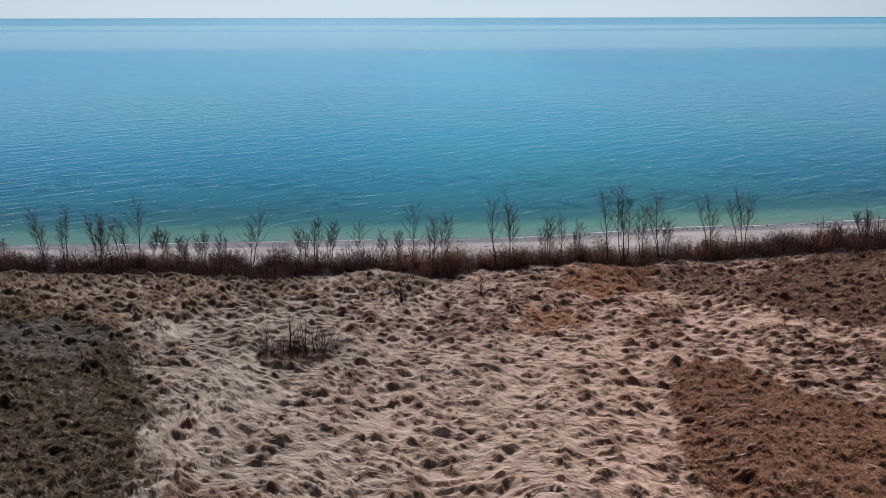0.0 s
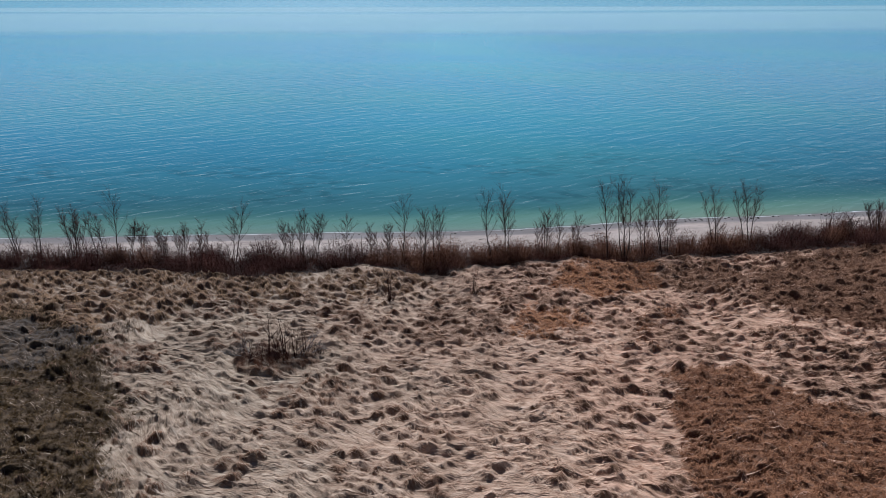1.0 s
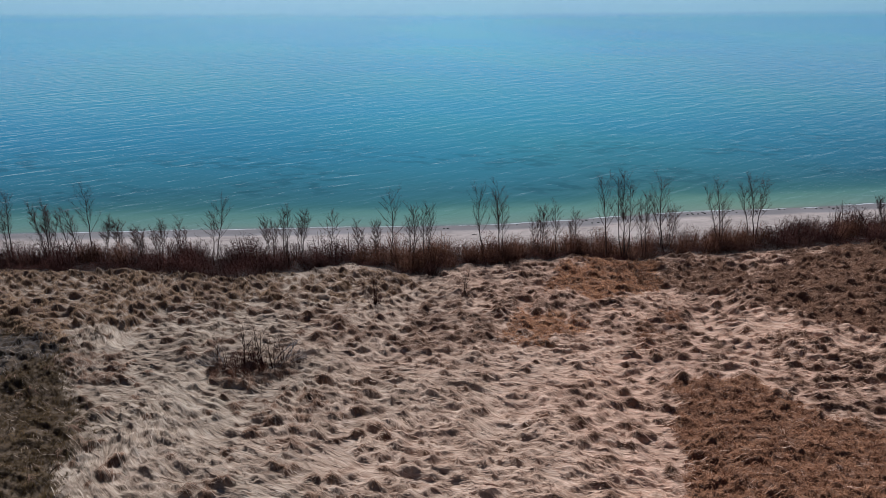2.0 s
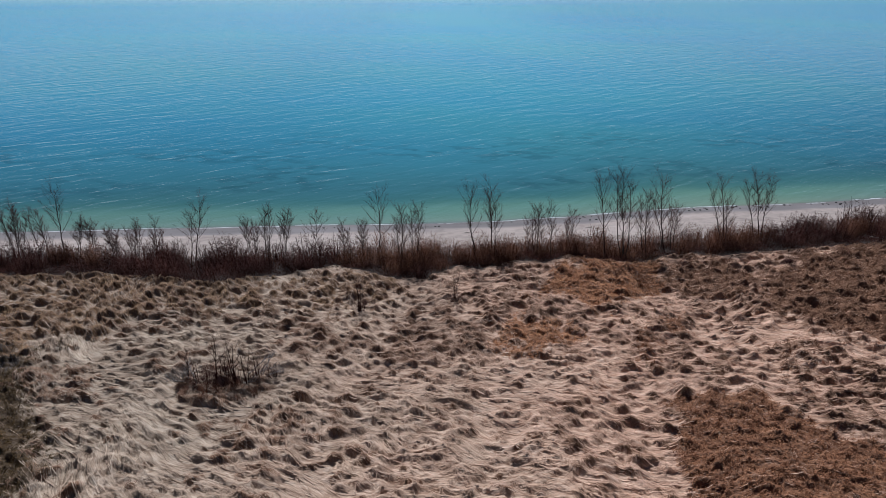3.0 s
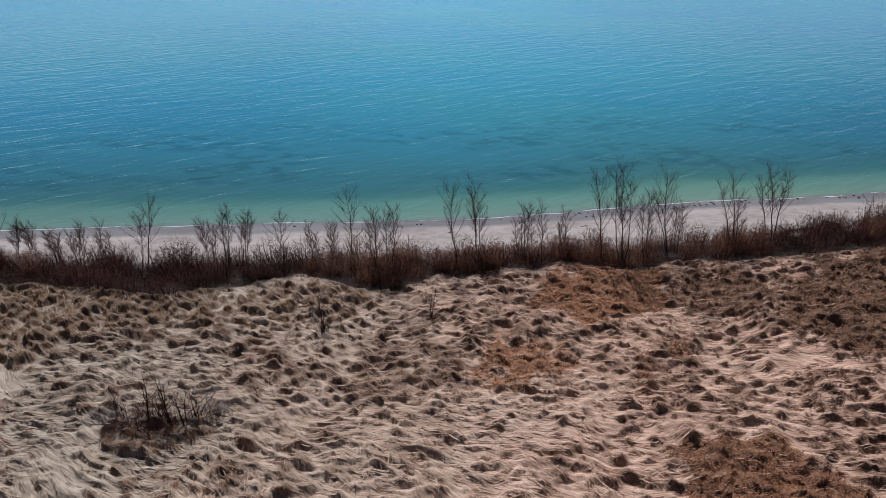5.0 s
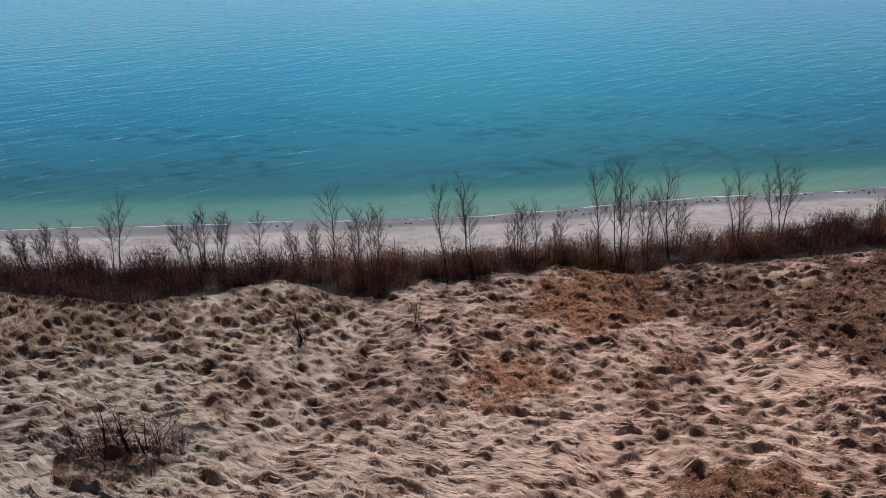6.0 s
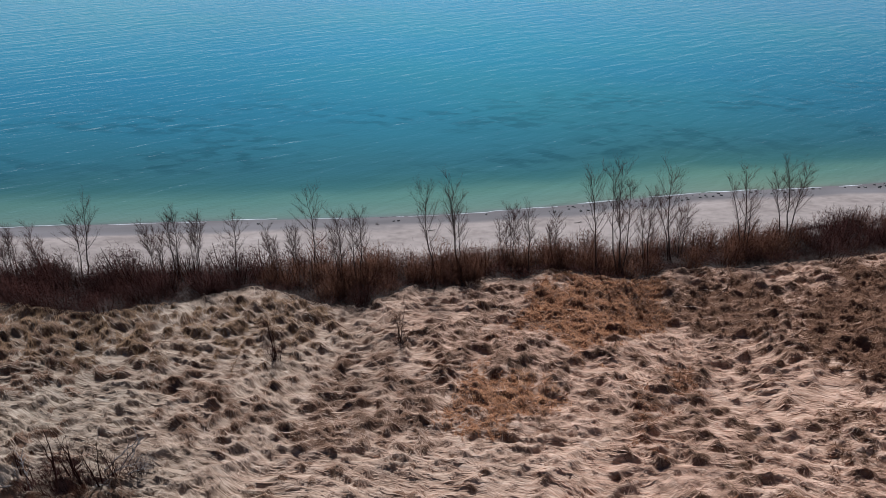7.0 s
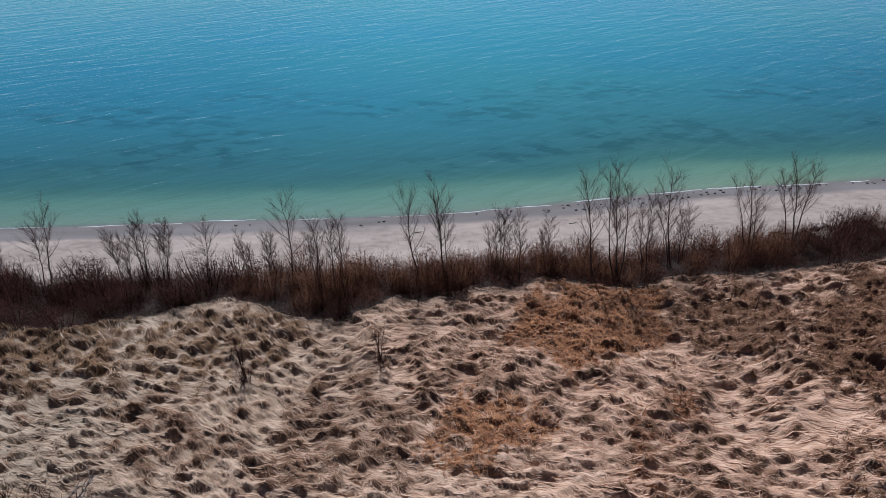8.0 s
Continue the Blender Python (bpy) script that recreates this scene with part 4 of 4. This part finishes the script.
beach_canes()
thicket_canes()
undergrowth()


# ---- saplings along the beach side of the thicket, and shrubs out among the reeds ----
def sapling(x, y, high, seed, stems, label, group="", stout=1.0, bark=BARK):
    rnd = random.Random(seed)
    ob = tagged(new("sapling"), label, "sapling", group)
    ob.location = (x, y, float(height(x, y)) - 0.05)
    for i in range(stems):
        a = rnd.uniform(0, 6.28)
        h = high * rnd.uniform(0.65, 1.0)
        lean = h * rnd.uniform(0.05, 0.22)
        trunk, branches, twigs = stem_meshes(rnd, (0.1 * math.cos(a), 0.1 * math.sin(a), 0), (lean * math.cos(a), lean * math.sin(a), h), (0.009 * high + 0.006) * stout, 5, 0.34, 6)
        t = part("trunk", mesh("trunk", *trunk, 3), bark, ob)
        for b in branches:
            part("branch", mesh("branch", *b, 3), bark, t)
        tagged(part("crown", mesh("crown", *twigs, 3), TWIG, t), kind="stuff")
    return ob


rnd = random.Random(9)
for i in range(105):
    x = -72 + 150 * (i + rnd.random()) / 105
    y = float(tree_line(x)) - rnd.uniform(-0.6, 4.0)
    sapling(x, y, rnd.uniform(1.5, 3.8), 500 + i, rnd.choice((1, 2, 2, 3)), "thin leafless sapling rising from the thicket", "thicket saplings")
for i in range(42):
    x = -72 + 56 * (i + rnd.random()) / 42
    sapling(x, float(tree_line(x)) - rnd.uniform(0.0, 3.0), rnd.uniform(2.6, 4.6), 700 + i, rnd.choice((2, 3)), "tall thin leafless sapling crowding the thicket", "thicket saplings")
for x, y, high, seed, stems in ((-16.7, 64.5, 5.5, 601, 2), (-14.7, 64.3, 4.9, 602, 3), (-13.8, 64.6, 4.1, 606, 3), (-12.9, 65.0, 3.0, 607, 2), (-19.6, 65.3, 2.9, 608, 3), (-18.4, 64.8, 2.7, 609, 2),
                                (-15.7, 64.8, 3.2, 610, 2)):
    sapling(x, y, high, seed, stems, "thin half-dead sapling with broken limbs in the clearing", "saplings in the reed clearing", 1.5, TWIG)
for x, y, kind, s in ((-17.2, 64.3, 6, 0.85), (-18.4, 64.1, 0, 0.8), (-14.8, 64.5, 5, 0.9), (-15.6, 63.9, 3, 0.85), (-13.2, 64.9, 2, 0.8), (-17.6, 65.1, 2, 0.8),
                      (-19.7, 64.6, 7, 0.65), (-16.2, 65.1, 6, 0.8), (-12.0, 65.6, 6, 0.75), (-17.3, 63.2, 4, 0.55), (-14.4, 63.4, 1, 0.6), (-15.9, 62.6, 4, 0.5),
                      (-18.9, 62.9, 1, 0.5), (-12.7, 63.0, 4, 0.45), (-11.3, 65.9, 7, 0.6), (-16.8, 61.9, 1, 0.42), (-13.9, 62.1, 4, 0.42)):
    shrub(x, y, kind, s, 50 * kind, "half-dead low shrub with dark stems among flattened reeds", "shrubs in the reed clearing")


def fallen_branch(x, y, length, turn, rise, seed):
    """A bleached dead limb with forked side limbs that lies propped in the shrubs."""
    r = random.Random(seed)
    ob = tagged(new("fallen_branch"), "bleached dead branch propped among half-dead shrubs", "branch", "fallen branches in the clearing")
    ob.matrix_basis = pose(x, y, float(height(x, y)) + 0.05, 0, 0, turn)
    pts = [(length * i / 6, r.gauss(0, 0.04) * length, rise * math.sin(i / 6 * 1.7) + 0.02 * r.gauss(0, 1)) for i in range(7)]
    part("limb", mesh("limb", *tube(pts, [0.055 * (1.15 - 0.15 * i) for i in range(7)], 6), 3), GREYWOOD, ob)
    for _ in range(6):
        q = Vector(pts[r.randrange(1, 6)])
        e = q + Vector((r.uniform(0.2, 0.8), r.uniform(-0.7, 0.7), r.uniform(0.1, 0.8))) * r.uniform(0.5, 1.1)
        part("side_limb", mesh("side_limb", *tube([tuple(q), tuple(q.lerp(e, 0.5) + Vector((0, 0, 0.06))), tuple(e)], [0.035, 0.025, 0.01], 5), 3), GREYWOOD, ob)


for x, y, length, turn, rise in ((-13.9, 65.5, 2.6, 40, 0.9), (-13.4, 65.1, 2.3, 12, 0.7), (-12.8, 66.0, 2.0, 75, 0.8), (-13.0, 65.6, 2.4, 55, 1.2), (-14.2, 64.6, 1.6, -20, 0.5),
                                 (-18.2, 64.3, 2.2, 150, 0.6), (-18.8, 64.9, 1.7, 120, 0.8), (-19.4, 64.2, 1.5, 200, 0.4), (-12.2, 65.3, 1.7, 5, 0.5)):
    fallen_branch(x, y, length, turn, rise, int(abs(x * 100)))
sapling(-4.9, 77.0, 4.0, 603, 3, "thin leafless sapling standing in dry reeds", "", 1.4, TWIG)
sapling(5.6, 78.9, 3.2, 604, 4, "thin leafless sapling standing in dry reeds", "", 1.3, TWIG)
sapling(38.8, 84.1, 3.6, 605, 1, "thin dark sapling standing in dry reeds")
for x, y, kind, s in ((-4.9, 76.9, 0, 0.95), (5.5, 78.8, 2, 0.75), (48.4, 87.4, 0, 0.85), (56.1, 89.3, 3, 0.65)):
    shrub(x, y, kind, s, 40 * kind, "small dark bare shrub standing in dry reeds")


# ---- the water's edge ----
def foam():
    """Broken lines of foam where ripples meet the sand."""
    pieces, x = [], -75.0
    r = random.Random(3)
    while x < 95:
        length, off = r.uniform(1.5, 9), r.uniform(-0.25, 0.2)
        n = max(4, int(length / 0.35))
        xs = np.linspace(x, x + length, n)
        mid = shore(xs) + off + 0.12 * grain(xs, xs * 0, 1.3, 95)
        w = (0.012 + 0.075 * r.random()) * (0.3 + 0.7 * np.sin(np.linspace(0.1, 3.04, n))) * (1 + 0.5 * grain(xs, xs * 0 + 4, 0.6, 96)) * (1.5 if x > 15 else 1.0)
        v = np.concatenate([np.column_stack([xs, mid - w, np.full(n, LAKE + 0.012)]), np.column_stack([xs, mid, np.full(n, LAKE + 0.05)]), np.column_stack([xs, mid + w, np.full(n, LAKE + 0.008)])])
        i = np.arange(n - 1)
        f = np.concatenate([np.stack([i + a, i + 1 + a, i + 1 + n + a], 1) for a in (0, n)] + [np.stack([i + a, i + 1 + n + a, i + n + a], 1) for a in (0, n)])
        pieces.append((v, f))
        x += length + r.uniform(-0.3, 5.0)
    m, n, l, p = material("foam")
    ns = noise_node(n, l, 0.15, 3)
    rp = ramp(n, [(0.3, (0.55, 0.58, 0.58)), (0.7, (0.85, 0.86, 0.86))])
    l.new(ns.outputs["Fac"], rp.inputs["Fac"])
    l.new(rp.outputs[0], p.inputs["Base Color"])
    p.inputs["Roughness"].default_value = 0.6
    v, f = join(pieces)
    return tagged(part("foam", mesh("foam", v, f, 3), m), "thin broken line of white foam along the beach", "foam", kind="stuff")


foam()
# stones that stand in for the small dark birds along the water's edge
m, n, l, p = material("dark bird stand-in stone")
ns = noise_node(n, l, 0.1, 4)
rp = ramp(n, [(0.3, (0.035, 0.032, 0.03)), (0.7, (0.12, 0.11, 0.10))])
l.new(ns.outputs["Fac"], rp.inputs["Fac"])
l.new(rp.outputs[0], p.inputs["Base Color"])
p.inputs["Roughness"].default_value = 0.6
BIRD_STONE = m


def bird_stone_mesh(seed):
    bm = bmesh.new()
    bmesh.ops.create_icosphere(bm, subdivisions=2, radius=1.0)
    r = random.Random(seed)
    o = Vector((r.uniform(0, 50), r.uniform(0, 50), r.uniform(0, 50)))
    for v in bm.verts:
        v.co *= 1 + 0.35 * noise.noise(v.co * 1.1 + o)
        v.co.z *= 0.62
    me = bpy.data.meshes.new("bird_stone")
    bm.to_mesh(me)
    bm.free()
    me.materials.append(BIRD_STONE)
    return me


BIRD_STONES = [bird_stone_mesh(i) for i in range(6)]
rnd = random.Random(21)
spots = [(3.2, -1.6), (3.8, -1.55), (-14.5, -1.3), (-12.8, -1.2), (15.5, -0.8), (20, -0.9)]
spots += [(rnd.uniform(24, 47), rnd.uniform(-2.4, -0.3)) for _ in range(34)] + [(rnd.uniform(47, 78), rnd.uniform(-1.8, -0.2)) for _ in range(30)]
for x, off in spots:
    y = float(shore(x)) + off
    s = rnd.uniform(0.09, 0.2)
    ob = tagged(new("bird_stone", rnd.choice(BIRD_STONES)), "small dark stone standing in for a bird on wet sand by the water", "stone", "stones along the shore")
    ob.matrix_basis = pose(x, y, float(height(x, y)) + 0.3 * s, 0, 0, rnd.uniform(0, 360)) @ Matrix.Diagonal((s * 1.3, s, s, 1))


def driftwood(x, y, length, radius, turn, seed, pitch=0.0):
    """A weathered log with stubs of limbs."""
    r = random.Random(seed)
    ob = tagged(new("driftwood_log"), "weathered grey driftwood log lying by the thicket", "log", "driftwood")
    ob.matrix_basis = pose(x, y, float(height(x, y)) + radius * 0.8, 0, pitch, turn)
    pts = [(length * (i / 6 - 0.5), r.gauss(0, 0.05) * length * 0.3, 0.03 * r.gauss(0, 1)) for i in range(7)]
    part("trunk", mesh("trunk", *tube(pts, [radius * (1.1 - 0.1 * i) for i in range(7)], 8), 3), GREYWOOD, ob)
    for k in range(3):
        q = Vector(pts[r.randrange(2, 6)])
        a = r.uniform(0.2, 2.9)
        e = q + Vector((r.uniform(0.1, 0.5), math.cos(a) * 0.6, math.sin(a) * 0.6)) * r.uniform(0.5, 1.1)
        part("limb_stub", mesh("limb_stub", *tube([tuple(q), tuple(q.lerp(e, 0.5)), tuple(e)], [radius * 0.45, radius * 0.35, radius * 0.15], 5), 3), GREYWOOD, ob)
    return ob


for x, y, ln, rad, turn, pitch in ((24.8, 95.0, 2.8, 0.10, 6, 0), (53.5, 101.5, 5.0, 0.18, 14, -2), (57.5, 102.5, 6.0, 0.16, 9, 0), (60.3, 103.0, 4.0, 0.2, 24, 0),
                                   (50.6, 101.0, 3.4, 0.14, -6, 0), (66.5, 95.6, 4.2, 0.13, -28, 0), (68.2, 96.0, 3.6, 0.11, -20, 0), (63.5, 103.2, 4.0, 0.12, 18, 0),
                                   (27.1, 105.4, 1.0, 0.05, 8, 0), (8.1, 103.9, 0.8, 0.06, 10, 0), (1.1, 106.1, 0.6, 0.05, -20, 0), (-19.5, 95.6, 2.6, 0.06, 10, 0), (-8.2, 95.8, 2.0, 0.06, 30, 0)):
    driftwood(x, y, ln, rad, turn, int(abs(x) * 10), pitch)
